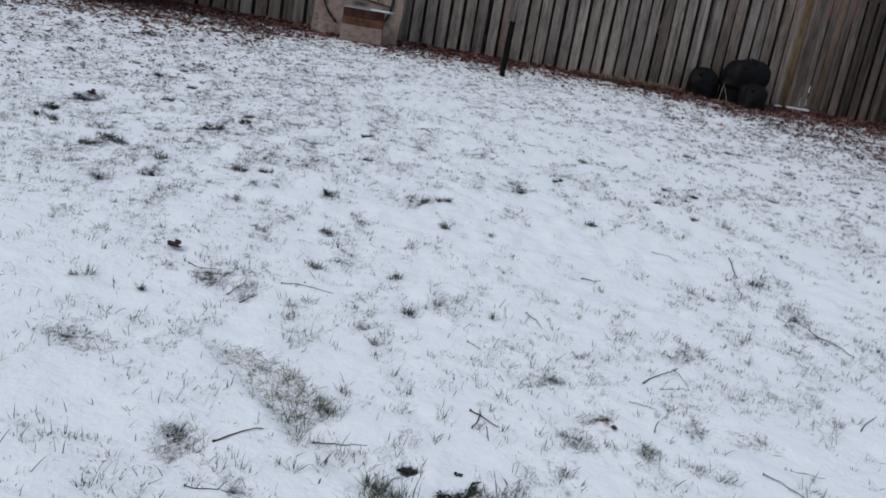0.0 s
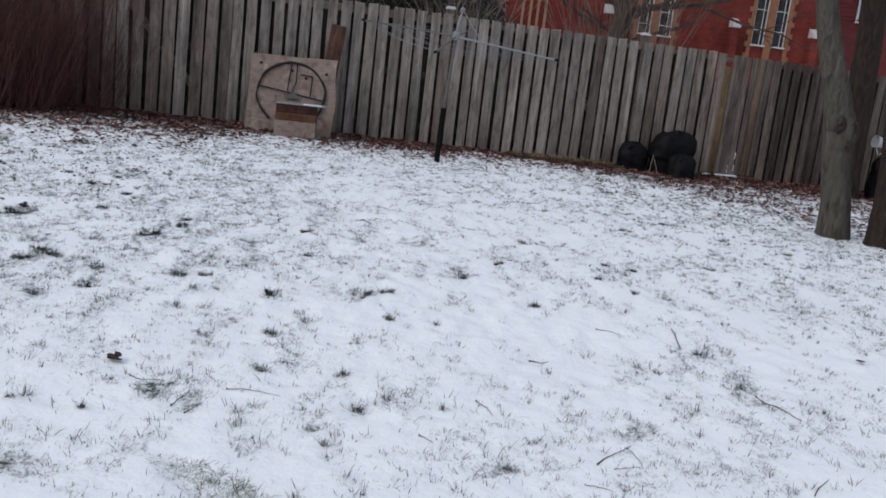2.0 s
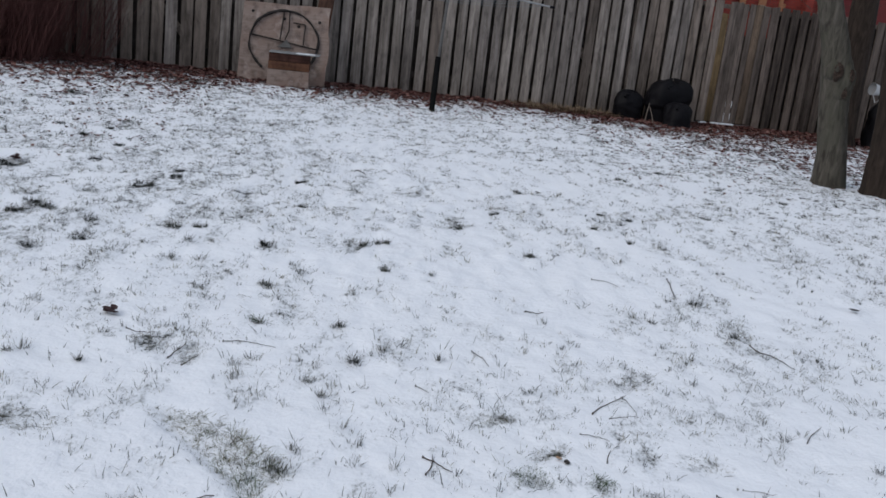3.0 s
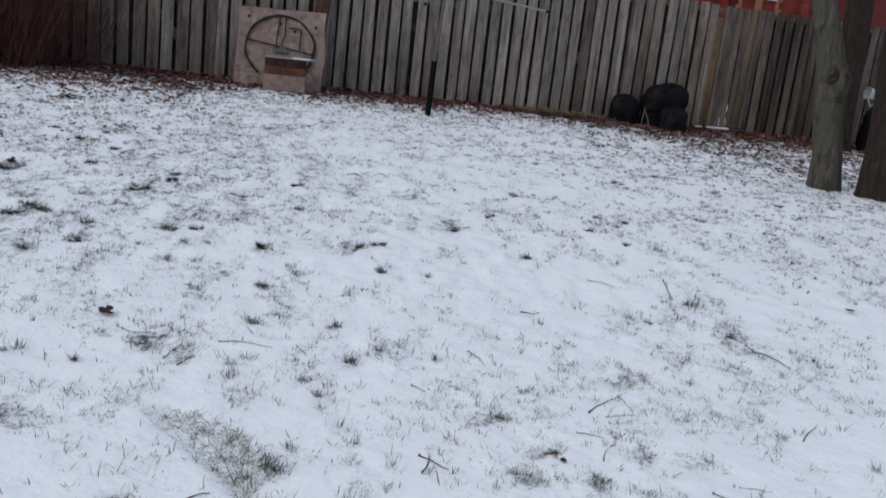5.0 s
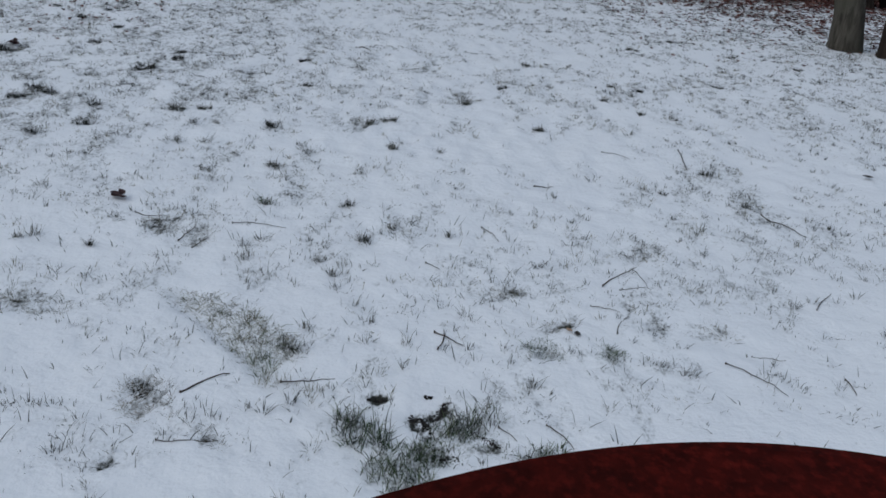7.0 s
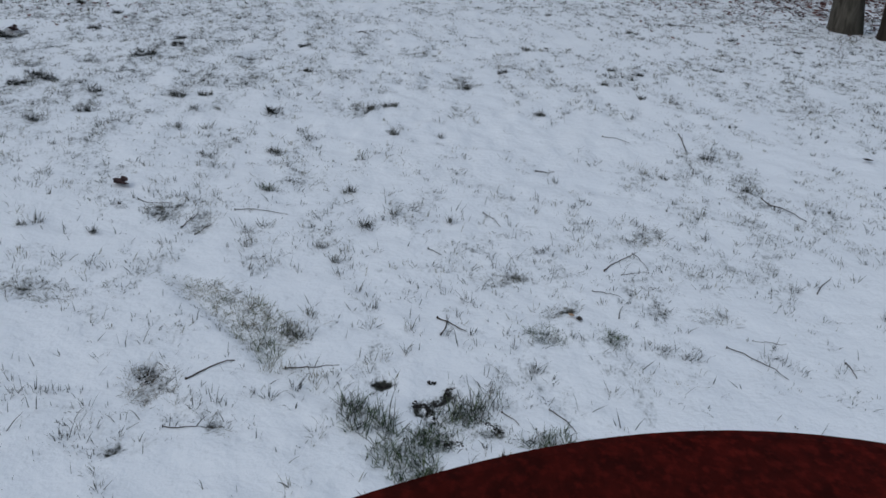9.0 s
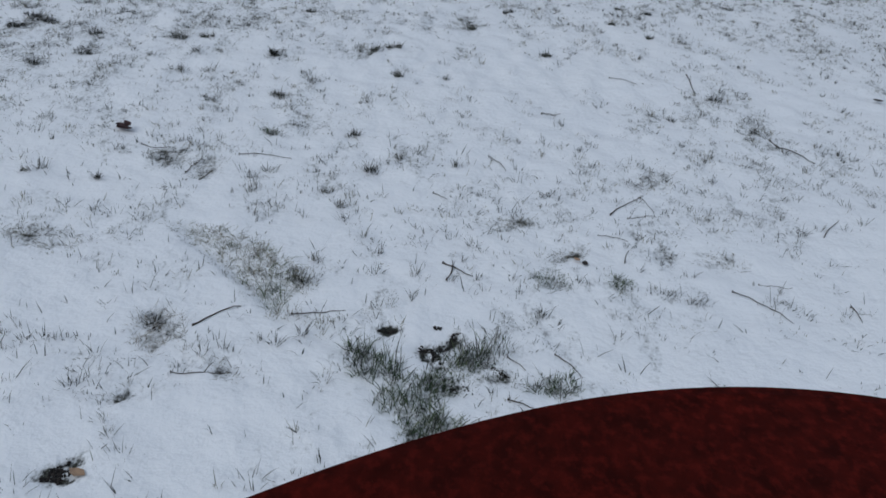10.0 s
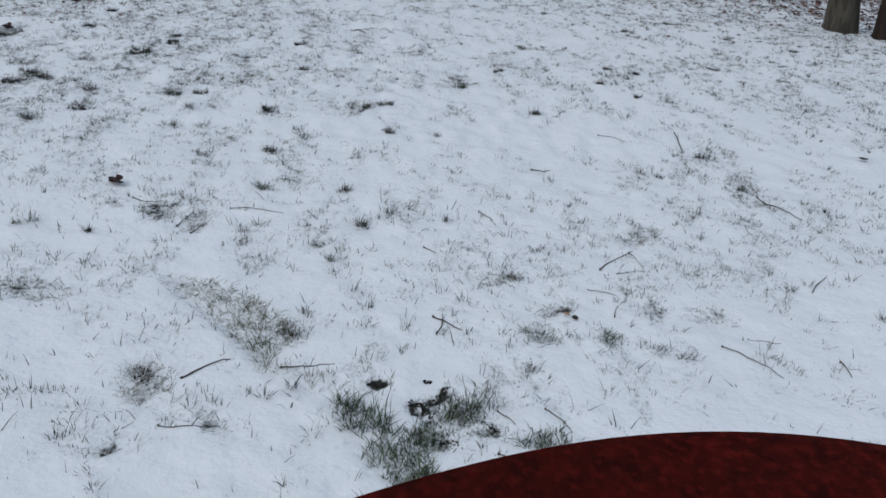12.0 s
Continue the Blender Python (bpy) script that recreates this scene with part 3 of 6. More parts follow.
def bareness(x, y):
    b = (0.25 - 0.08 * max(0.0, min(1.0, (y - 5.5) / 2))) * max(0.0, min(1.2, thick(x, y))) + 0.06 * noise.noise(Vector((x * 2.3, y * 2.3, 7.7)))
    d = fence_y(x) - y
    if y < 4 and abs(x) < 2:
        b = max(b, min(b + thawed(x, y), 0.85))
    if y > 3.0:
        for px, py, r in CLUMPS + MATS + FAR_MATS:
            q = ((x - px) ** 2 + 2.0 * (y - py) ** 2) / (r * r)
            if q < 5:
                b += (0.10 if (px, py) in FAINT else 0.30) * math.exp(-q)
        grow_in = max(0.0, min(1.0, (y - 3.2) / 3))
        streak = noise.noise(Vector((x * 4.6, y * 2.6, 6.1))) + 0.5 * noise.noise(Vector((x * 10, y * 5.5, 2.1)))
        left = max(0.0, min(1.0, (1.2 - x) / 3))
        b += grow_in * (0.07 + 0.06 * left + (0.13 + 0.10 * left) * streak)
        if -0.4 < d:
            b += 0.5 * max(0.0, 1 - d / 0.5) + 0.34 * litter(x, y) ** 1.3
        elif d > -0.6:
            b += 0.4
        if x > 1.5 and y > 8:
            b += 0.10 * min(1.0, (x - 1.5) * (y - 8) / 4)
    return min(b, 0.95)


def spaced(lo, hi, first, grow):
    out, p = [0.0], 0.0
    while p < hi:
        p += first + grow * p
        out.append(p)
    return out


def make_ground():
    xs = spaced(0, 7.5, 0.020, 0.013)
    xs = xs + [9, 11, 14, 20, 35, 70, 160, 400, 1200]
    xs = [-x for x in reversed(xs[1:])] + xs
    ys = [-1200, -300, -80, -30, -16] + [-10 + 0.5 * k for k in range(12)] + [-4 + 0.1 * k for k in range(43)] + [0.33, 0.45] + [0.6 + p for p in spaced(0, 14.2, 0.019, 0.0075)]
    ys += [16, 17.5, 20, 26, 38, 60, 120, 300, 1200]
    nx, verts, bare, leafy = len(xs), [], [], []
    for y in ys:
        for x in xs:
            verts.append((x, y, hz(x, y)))
            bare.append(bareness(x, y) if abs(x) < 9 and -1 < y < 15 else 0.1)
            leafy.append(min(1.0, litter(x, y) * 2.5) if abs(x) < 9 and 8 < y < 15 else 0.0)
    faces = [(j * nx + i, j * nx + i + 1, (j + 1) * nx + i + 1, (j + 1) * nx + i) for j in range(len(ys) - 1) for i in range(nx - 1)]
    me = bpy.data.meshes.new("ground")
    me.from_pydata(verts, [], faces)
    me.materials.append(SNOW)
    me.polygons.foreach_set("use_smooth", [True] * len(faces))
    me.attributes.new("bare", "FLOAT", "POINT").data.foreach_set("value", bare)
    me.attributes.new("leafy", "FLOAT", "POINT").data.foreach_set("value", leafy)
    return tagged(new("ground", me), "lawn under a thin uneven layer of snow", "ground", kind="structure")


make_ground()


# ================= fence =================
def fence_top(x):
    return 1.728 - 0.018 * x


def picket_mesh(name, w, h, material, seed):
    """One board, slightly bowed and worn at its ends."""
    r = random.Random(seed)
    b = Build()
    levels = (0.0, 0.33, 0.7, 1.0)
    for i, s in enumerate(levels):
        dx, k = r.uniform(-0.004, 0.004), r.uniform(0.97, 1.02)
        for x, y in ((-w / 2, -0.010), (w / 2, -0.010), (w / 2, 0.010), (-w / 2, 0.010)):
            b.v.append((x * k + dx, y, h * s + (r.uniform(-0.008, 0.004) if i == 3 else 0)))
    for i in range(3):
        for k in range(4):
            a, c = i * 4 + k, i * 4 + (k + 1) % 4
            b.f.append([a, c, c + 4, a + 4])
    b.f += [[3, 2, 1, 0], [12, 13, 14, 15]]
    return b.mesh(name, material)


POSTS = [-8.06, -5.33, -2.58, 0.20, 2.93, 5.68, 8.42]
GATE = (4.025, 4.857)
TURN = math.degrees(math.atan(0.19))


def make_fence():
    random.seed(7)
    fence = thing("fence", "weathered grey board fence with boards on both sides of its rails", "fence", kind="structure")
    for px in POSTS:
        b = Build().box((0, 0, 0.87), (0.10, 0.10, 2.0))
        post = part("post", b, PICKET_DULL, fence, "square post with a pale cap", bevel=0.006)
        post.matrix_basis = pose(px, fence_y(px) + 0.062, fence_top(px) - 1.78 + rnd(-0.02, 0.02), 0, 0, TURN)
        cap = Build()
        cap.box((0, 0, 0.0), (0.118, 0.118, 0.022)).box((0, 0, 0.018), (0.09, 0.09, 0.016))
        c = part("post_cap", cap, PALE_STONE, post, bevel=0.006)
        c.location = (0, 0, 1.878)
    slope = math.degrees(math.atan(0.0185))
    for a, c in zip(POSTS, POSTS[1:]):
        mid, length = (a + c) / 2, (c - a) * 1.018 - 0.10
        for frac, tall in ((0.13, 0.085), (0.52, 0.085), (0.945 if a < -2 else 0.955, 0.10 if a < -2 else 0.06)):
            rail = part("rail", Build().box((0, 0, 0), (length, 0.038, tall)), PICKET_DULL if frac > 0.9 else SHADED_WOOD, fence, bevel=0.004)
            z = fall(mid, 13) + (fence_top(mid) - fall(mid, 13)) * frac
            rail.matrix_basis = pose(mid, fence_y(mid) + 0.03, z, 0, slope, TURN)
    # slanting braces behind the boards of two bays
    for xa, za, xb, zb in ((-3.80, 1.45, -2.95, 0.42), (1.62, 1.50, 2.52, 0.35)):
        ya, yb = fence_y(xa) + 0.062, fence_y(xb) + 0.062
        way = Vector((xb - xa, yb - ya, zb - za))
        brace = part("brace", Build().box((0, 0, 0), (way.length, 0.022, 0.09)), PICKET_DULL, fence, "slanting brace board")
        side = Vector((0.19, -1, 0)).normalized()
        x_ = way.normalized()
        z_ = x_.cross(-side)
        brace.matrix_basis = Matrix.Translation(((xa + xb) / 2, (ya + yb) / 2, (za + zb) / 2)) @ Matrix((x_, -side, z_)).transposed().to_4x4()
    plain = [picket_mesh("picket", 0.124, 1.0, PICKET, i) for i in range(6)]
    blue = [picket_mesh("picket", 0.124, 1.0, PICKET_BLUE, 10 + i) for i in range(5)]
    dull = [picket_mesh("picket", 0.126, 1.0, PICKET_DULL, 30 + i) for i in range(5)]
    dark = [picket_mesh("picket", 0.116, 1.0, PICKET_DARK, 60 + i) for i in range(4)]
    # much darker than the front boards, so the gaps between those look shaded
    back_boards = [picket_mesh("picket", 0.152, 1.0, PICKET_SHADED, 40 + i) for i in range(3)]
    # each bay: first gap, pitch, how many boards, and how many of them are pale, bluish or dull
    for first, pitch, count, shares in ((-9.10, 0.1725, 22, (0.1, 0.1)), (-5.273, 0.1725, 16, (0.12, 0.22)), (-2.547, 0.1655, 17, (0.40, 0.45)), (0.275, 0.1615, 16, (0.55, 0.42)), (2.893, 0.1605, 7, (0.10, 0.25)), (4.875, 0.152, 30, (0.0, 0.0))):
        for i in range(count):
            px = first + pitch * (i + 0.5)
            roll = rnd(0, 1)
            if px > GATE[1]:
                mesh_ = random.choice(dark)
            elif roll < shares[0]:
                mesh_ = random.choice(plain)
            elif roll < sum(shares):
                mesh_ = random.choice(blue)
            else:
                mesh_ = random.choice(dull)
            for behind in (False, True):
                bx = px + (pitch / 2 if behind else rnd(-0.008, 0.008))
                if behind and (GATE[0] - 0.02 < bx < GATE[1] + 0.02):
                    continue
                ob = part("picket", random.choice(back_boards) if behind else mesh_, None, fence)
                foot = fall(bx, 13) + rnd(-0.03, 0.008)
                m = pose(bx, fence_y(bx) + (0.085 if behind else -0.005), foot, 0, rnd(-0.5, 0.5), rnd(-1.5, 1.5) + TURN)
                ob.matrix_basis = m @ Matrix.Diagonal((rnd(0.95, 1.06) * (1.12 if px < -2.6 else 1.0), 1, fence_top(bx) - foot + rnd(-0.007, 0.006) - (0.10 if behind else 0), 1))
    # a narrow gate patched with yellowed boards
    gate = thing("gate", "narrow brown board gate in the fence with one yellowed board", "gate", (0, 0, 0))
    edges = (0.0, 0.122, 0.22, 0.32, 0.415, 0.51, 0.61, 0.722, 0.832)
    woods = (PICKET_DULL, YELLOW_WOOD, GATE_WOOD, GATE_WOOD, GATE_WOOD, GATE_WOOD, RUSSET_WOOD, GATE_WOOD)
    low = fall(4.5, 13)
    for i in range(8):
        w, px = edges[i + 1] - edges[i], GATE[0] + (edges[i] + edges[i + 1]) / 2
        board = part("board", picket_mesh("board", w - (0.004, 0.003, 0.003, 0.004, 0.016, 0.016, 0.006, 0.004)[i], 1.0, woods[i], 70 + i), None, gate, {1: "yellowed board", 6: "russet board"}.get(i, ""))
        board.matrix_basis = pose(px, fence_y(px) - 0.012, low + 0.05, 0, rnd(-0.3, 0.3), TURN) @ Matrix.Diagonal((1, 1, fence_top(px) - low - (0.05, 0.22, 0.06, 0.05, 0.07, 0.06, 0.05, 0.06)[i], 1))
    # added behind the gate to close its gaps, in the shade-darkened colour
    for px, low_end in ((GATE[0] + 0.12, 0.03), (sum(GATE) / 2, 0.36), (GATE[1] - 0.09, 0.03)):
        ob = part("backing_board", picket_mesh("backing_board", 0.30, 1.0, PICKET_SHADED, 90), None, gate)
        ob.matrix_basis = pose(px, fence_y(px) + 0.066, low + low_end, 0, 0, TURN) @ Matrix.Diagonal((1, 1, 1.29 - low_end, 1))
    for z in (0.42, 1.12):
        rail = part("gate_rail", Build().box((0, 0, 0), (GATE[1] - GATE[0], 0.035, 0.09)), PICKET_SHADED, gate)
        mid = sum(GATE) / 2
        rail.matrix_basis = pose(mid, fence_y(mid) + 0.025, low + z, 0, 0, TURN)
    for dx, wide in ((-0.30, 0.10), (0.0, 0.34)):
        snow = single("snow_on_sill", Build().box((0, 0, 0), (wide, 0.05, 0.020)), SNOW_CAP, "thin ledge of snow below the gate", "snow", (4.42 + dx, fence_y(4.42 + dx) - 0.06, low + 0.035))
        snow.rotation_euler.z = radians(TURN)


make_fence()


# ================= trees =================
def grow(b, p, d, length, r, depth, spread=0.6, rise=0.15, sides=6, twigs=3):
    """A bare limb that forks until its twigs are thin."""
    pts, radii, n = [Vector(p)], [r], 5
    d = Vector(d).normalized()
    for i in range(n):
        d = (d + Vector((rnd(-1, 1), rnd(-1, 1), rnd(-0.6, 1) * 0.6 + rise)) * 0.16).normalized()
        pts.append(pts[-1] + d * length / n)
        radii.append(r * (1 - 0.55 * (i + 1) / n))
    b.tube(pts, radii, sides if r > 0.02 else 3, caps=False)
    if depth:
        for k in range(twigs + (1 if depth > 1 else 0)):
            i = random.randint(2, n)
            side = d.orthogonal().normalized()
            side.rotate(Matrix.Rotation(rnd(0, 6.28), 3, d))
            way = d + side * rnd(spread * 0.6, spread * 1.4)
            grow(b, pts[i], way, length * rnd(0.5, 0.8), radii[i] * rnd(0.5, 0.75), depth - 1, spread, rise, sides, twigs)


def make_tree(label, base, centres, radii, bark, limbs, knots=(), sides=20, burls=()):
    """A trunk along the centres, given from its base up, with bare limbs above."""
    tree = thing("tree", label, "tree", (base[0], base[1], fall(*base) - 0.03))
    pts, rr = [], []
    for (a, ra), (c, rc) in zip(zip(centres, radii), zip(centres[1:], radii[1:])):
        for s in np.linspace(0, 1, 7)[:-1]:
            pts.append(Vector(a).lerp(Vector(c), s))
            rr.append(ra + (rc - ra) * s)
    pts.append(Vector(centres[-1]))
    rr.append(radii[-1])
    b = Build().tube(pts, rr, sides, lump=0.10)
    part("trunk", b, bark, tree, smooth=True)
    for at, size, way in knots:
        k = Build()
        k.lathe([(0.0, -0.012), (size * 0.3, -0.008), (size * 0.55, 0.004), (size * 0.85, 0.008), (size * 1.15, -0.008), (size * 1.3, -0.04)], 18)
        k.v = [tuple(Vector(p) * (1 + 0.45 * noise.noise(Vector(p) * 22 + Vector(at) * 9))) for p in k.v]
        k.v = [(p[0] * 0.8, p[1] * 1.5, p[2]) for p in k.v]
        ob = part("branch_scar", k, RUSSET_BARK, tree, "healed scar of a cut branch", smooth=True)
        ob.matrix_basis = Matrix.Translation(at) @ Vector(way).to_track_quat("Z", "Y").to_matrix().to_4x4()
    for at, size in burls:
        k, rings, round_ = Build(), 12, 18
        for j in range(rings + 1):
            for i in range(round_):
                th, a = math.pi * j / rings, 2 * math.pi * i / round_
                d = Vector((math.sin(th) * math.cos(a), math.sin(th) * math.sin(a), math.cos(th)))
                q = 1 + 0.22 * noise.noise(d * 1.7 + Vector(at)) + 0.12 * noise.noise(d * 4.5)
                k.v.append((d.x * size[0] * q, d.y * size[1] * q, d.z * size[2] * q))
        for j in range(rings):
            for i in range(round_):
                a, c = j * round_ + i, j * round_ + (i + 1) % round_
                k.f.append([a, a + round_, c + round_, c])
        part("burl", k, bark, tree, "rounded burl", smooth=True).location = at
    for p, d, length, r, depth in limbs:
        crown = Build()
        grow(crown, p, d, length, r, depth)
        part("limb", crown, bark, tree, "bare forking limb")
    return tree


random.seed(11)
make_tree("grey-barked tree with a bent trunk standing on the snowy lawn", (4.09, 9.25),
          [(0, 0, -0.05), (0.0, 0, 0.10), (-0.02, 0, 0.35), (-0.10, 0, 0.72), (-0.15, 0, 1.10), (-0.21, 0, 1.35), (-0.31, 0, 1.62), (-0.45, 0, 2.05), (-0.62, 0, 2.7), (-0.70, 0.05, 3.6)],
          [0.185, 0.160, 0.140, 0.134, 0.136, 0.125, 0.112, 0.104, 0.098, 0.09], BARK,
          [((-0.66, 0.03, 3.1), (0.8, 0.3, 1), 1.8, 0.05, 3), ((-0.70, 0.05, 3.5), (-0.6, -0.3, 1), 2.0, 0.06, 3), ((-0.70, 0.05, 3.6), (0.1, 0.4, 1), 2.0, 0.06, 3)],
          [((-0.20, -0.142, 1.13), 0.050, (-0.25, -1, 0.1)), ((-0.06, -0.155, 1.10), 0.030, (0.2, -1, 0.1)), ((-0.10, -0.155, 0.93), 0.025, (0.0, -1, 0.0))],
          burls=[((-0.10, -0.03, 1.02), (0.128, 0.125, 0.24)), ((-0.22, -0.05, 1.14), (0.075, 0.09, 0.12))])
make_tree("dark rough-barked tree trunk beside the grey tree", (4.56, 8.95),
          [(0.02, 0, -0.05), (0.01, 0, 0.12), (0, 0, 0.4), (-0.05, 0, 1.0), (-0.13, 0, 2.0), (-0.18, 0, 3.0), (-0.2, 0, 4.2)],
          [0.30, 0.265, 0.245, 0.235, 0.215, 0.20, 0.17], BARK_DARK,
          [((-0.2, 0, 3.9), (0.8, -0.2, 1), 2.2, 0.09, 3), ((-0.2, 0, 4.2), (-0.2, 0.6, 1), 2.2, 0.09, 3)])
make_tree("dark tree trunk growing close to the fence", (6.18, 13.45),
          [(-0.2, 0, -0.05), (-0.2, 0, 0.15), (-0.21, 0, 0.6), (-0.23, 0, 1.2), (-0.27, 0, 2.2), (-0.35, 0, 3.5), (-0.4, 0, 5.0)],
          [0.25, 0.20, 0.18, 0.178, 0.175, 0.16, 0.13], BARK_DARK,
          [((-0.37, 0, 4.2), (0.8, -0.2, 1), 2.2, 0.08, 3), ((-0.4, 0, 5.0), (-0.2, 0.6, 1), 2.2, 0.08, 3)])
random.seed(5)
make_tree("large bare tree with a forked trunk behind the fence", (-3.25, 18.0),
          [(0, 0, 0), (0, 0, 0.8), (0.02, 0, 2.0), (0.04, 0, 3.4), (0.1, 0, 5.0)], [0.42, 0.34, 0.31, 0.29, 0.24], BARK_DARK,
          [((-0.15, 0, 1.5), (-0.75, 0.0, 1), 2.6, 0.17, 4), ((0.1, 0, 3.2), (0.8, 0.1, 1), 2.4, 0.10, 4), ((0.1, 0, 5.0), (0.1, 0.3, 1), 3.0, 0.15, 3)])
for at, h in (((-2.5, 21.0), 3.0), ((-1.9, 24.0), 3.0), ((-5.2, 22.0), 2.6), ((-7.6, 23.0), 2.8), ((-9.8, 21.0), 2.8), ((-6.4, 27.0), 3.0)):
    make_tree("small bare tree beyond the fence", at, [(0, 0, 0), (0.03, 0, 1.0), (0, 0, 2.0)], [0.10, 0.08, 0.07], BARK_DARK,
              [((0.02, 0, rnd(0.8, 1.9)), (rnd(-1, 1), rnd(-1, 1), 1.1), h * rnd(0.6, 0.9), 0.028, 5) for _ in range(5)])
for at, h in (((-2.25, 19.5), 3.4), ((-2.9, 22.5), 3.6), ((-2.0, 22.0), 3.4), ((-4.6, 20.5), 3.0), ((-7.0, 20.5), 3.0)):
    make_tree("bare tree with a dense crown of fine twigs beyond the fence", at, [(0, 0, 0), (0.03, 0, 1.0), (0, 0, 1.9)], [0.10, 0.075, 0.05], BARK_BROWN,
              [((0.02, 0, rnd(0.9, 1.9)), (rnd(-1, 1), rnd(-0.6, 0.6), 0.9), h * rnd(0.6, 0.95), 0.026, 5) for _ in range(8)])
make_tree("bare tree standing in front of the brick church", (4.02, 22.0),
          [(0, 0, 0), (0.02, 0, 1.0), (0.10, 0, 2.2), (0.18, 0, 3.2), (0.25, 0, 4.6)], [0.30, 0.24, 0.215, 0.20, 0.16], BARK_BROWN,
          [((0.12, 0, 2.55), (1.0, -0.2, 0.12), 2.6, 0.085, 5), ((0.12, 0, 2.6), (-1.0, -0.2, 0.2), 2.0, 0.06, 5), ((0.10, 0, 2.3), (1.0, -0.2, 0.45), 2.4, 0.055, 5), ((0.08, 0, 2.0), (-1.0, -0.1, 0.35), 2.2, 0.05, 5), ((0.15, 0, 2.8), (0.8, 0.3, 0.5), 2.4, 0.06, 5), ((0.15, 0, 2.9), (-0.8, 0.3, 0.6), 2.2, 0.05, 5), ((0.2, 0, 3.3), (0.6, -0.4, 0.8), 2.2, 0.05, 4), ((0.04, -0.1, 1.8), (0.9, -0.5, 0.4), 1.8, 0.035, 5), ((0.04, -0.1, 1.9), (-0.9, -0.5, 0.45), 1.8, 0.035, 5), ((0.25, 0, 4.5), (-0.5, 0, 1), 2.6, 0.09, 3)])


def make_spruce(at, height, radius):
    tree = thing("spruce", "dark spruce with drooping boughs behind the fence", "tree", (*at, 0))
    part("trunk", Build().tube([(0, 0, 0), (0, 0, height * 0.5), (0, 0, height)], [0.24, 0.15, 0.02], 10), BARK_DARK, tree)
    b = Build()
    boughs = 800
    for i in range(boughs):
        s = (i + 0.5) / boughs
        z = 0.6 + (height - 0.8) * s
        a, reach = i * 2.399 + rnd(-0.3, 0.3), radius * (1 - s) ** 0.8 * rnd(0.7, 1.12)
        for k in range(46):
            q = ((k + rnd(0, 1)) / 46) ** 0.8
            p = Vector((math.cos(a), math.sin(a), 0)) * reach * q
            p.z = z - 0.42 * reach * q * q + 0.12 * reach * max(0, q - 0.8) * 4
            p += Vector((rnd(-1, 1), rnd(-1, 1), rnd(-0.8, 0.3))) * 0.15 * (0.3 + q)
            size = rnd(0.10, 0.26)
            d = Vector((math.cos(a) * 0.6 + rnd(-0.7, 0.7), math.sin(a) * 0.6 + rnd(-0.7, 0.7), rnd(-1.2, -0.1))).normalized() * size
            w = d.orthogonal().normalized() * size * 0.14
            n = len(b.v)
            b.v += [tuple(p), tuple(p + d * 0.5 + w), tuple(p + d), tuple(p + d * 0.5 - w)]
            b.f.append([n, n + 1, n + 2, n + 3])
    part("crown", b, NEEDLES, tree, "dense dark green needles")


random.seed(6)
make_spruce((-1.0, 27.0), 11.0, 3.0)
make_spruce((0.2, 29.0), 8.0, 1.8)
make_spruce((-0.1, 25.0), 7.5, 2.0)
make_spruce((0.6, 26.5), 5.0, 2.0)
make_spruce((-2.2, 28.5), 9.0, 2.0)


def make_shrub(name, label, at, stems, spread, height, thick, seed, lean=(0, 0), stems_of=SHRUB, flare=0.32):
    random.seed(seed)
    shrub = thing(name, label, "shrub", (*at, fall(*at)))
    rest = Build()
    for number in range(stems):
        b = Build() if number < 60 else rest
        a, r = rnd(0, 6.28), spread * 0.5 * math.sqrt(rnd(0, 1))
        base = Vector((math.cos(a) * r * 1.2, math.sin(a) * r * 0.45, -0.02))
        h = height * rnd(0.36, 1.1)
        way = Vector((math.cos(a) * 0.22 + rnd(-flare, flare) + lean[0], math.sin(a) * 0.10 + rnd(-0.08, 0.08) + lean[1], 1))
        pts, p = [base], base.copy()
        for i in range(5):
            p = p + way.normalized() * h / 5 + Vector((rnd(-1, 1), rnd(-1, 1) * 0.5, 0)) * 0.05
            pts.append(p.copy())
        t = thick * rnd(0.5, 1.2)
        b.tube(pts, [t * (1 - 0.13 * i) for i in range(6)], 4, caps=False)
        for _ in range(9):
            i = random.randint(0, 4)
            q = pts[i].lerp(pts[i + 1], rnd(0, 1))
            w = way + Vector((rnd(-0.7, 0.7), rnd(-0.35, 0.35), rnd(-0.2, 0.5)))
            e = q + w.normalized() * h * rnd(0.15, 0.35)
            m = q.lerp(e, 0.5) + Vector((rnd(-0.03, 0.03), 0, 0.03))
            b.tube([q, m, e], [t * 0.6, t * 0.5, t * 0.25], 3, caps=False)
        if number < 60:
            part("stem", b, stems_of, shrub)
    if rest.v:
        tagged(part("crown", rest, stems_of, shrub, "tangle of thin bare stems"), kind="stuff")
    return shrub


make_shrub("shrub", "large leafless shrub of reddish brown stems before the fence", (-5.30, 11.4), 620, 1.9, 2.05, 0.0036, 3)
make_shrub("shrub", "low dense thicket of reddish brown stems before the fence", (-5.35, 11.2), 900, 1.9, 1.05, 0.0036, 23)
make_shrub("shrub", "sparse leafless shrub with thin arching stems before the fence", (-4.25, 11.75), 130, 1.0, 1.75, 0.0036, 13, (0.10, 0))
make_shrub("shrub", "bare thin-stemmed shrub showing over the fence", (0.33, 16.0), 44, 0.30, 3.2, 0.011, 4, stems_of=SHRUB_PALE, flare=0.42)
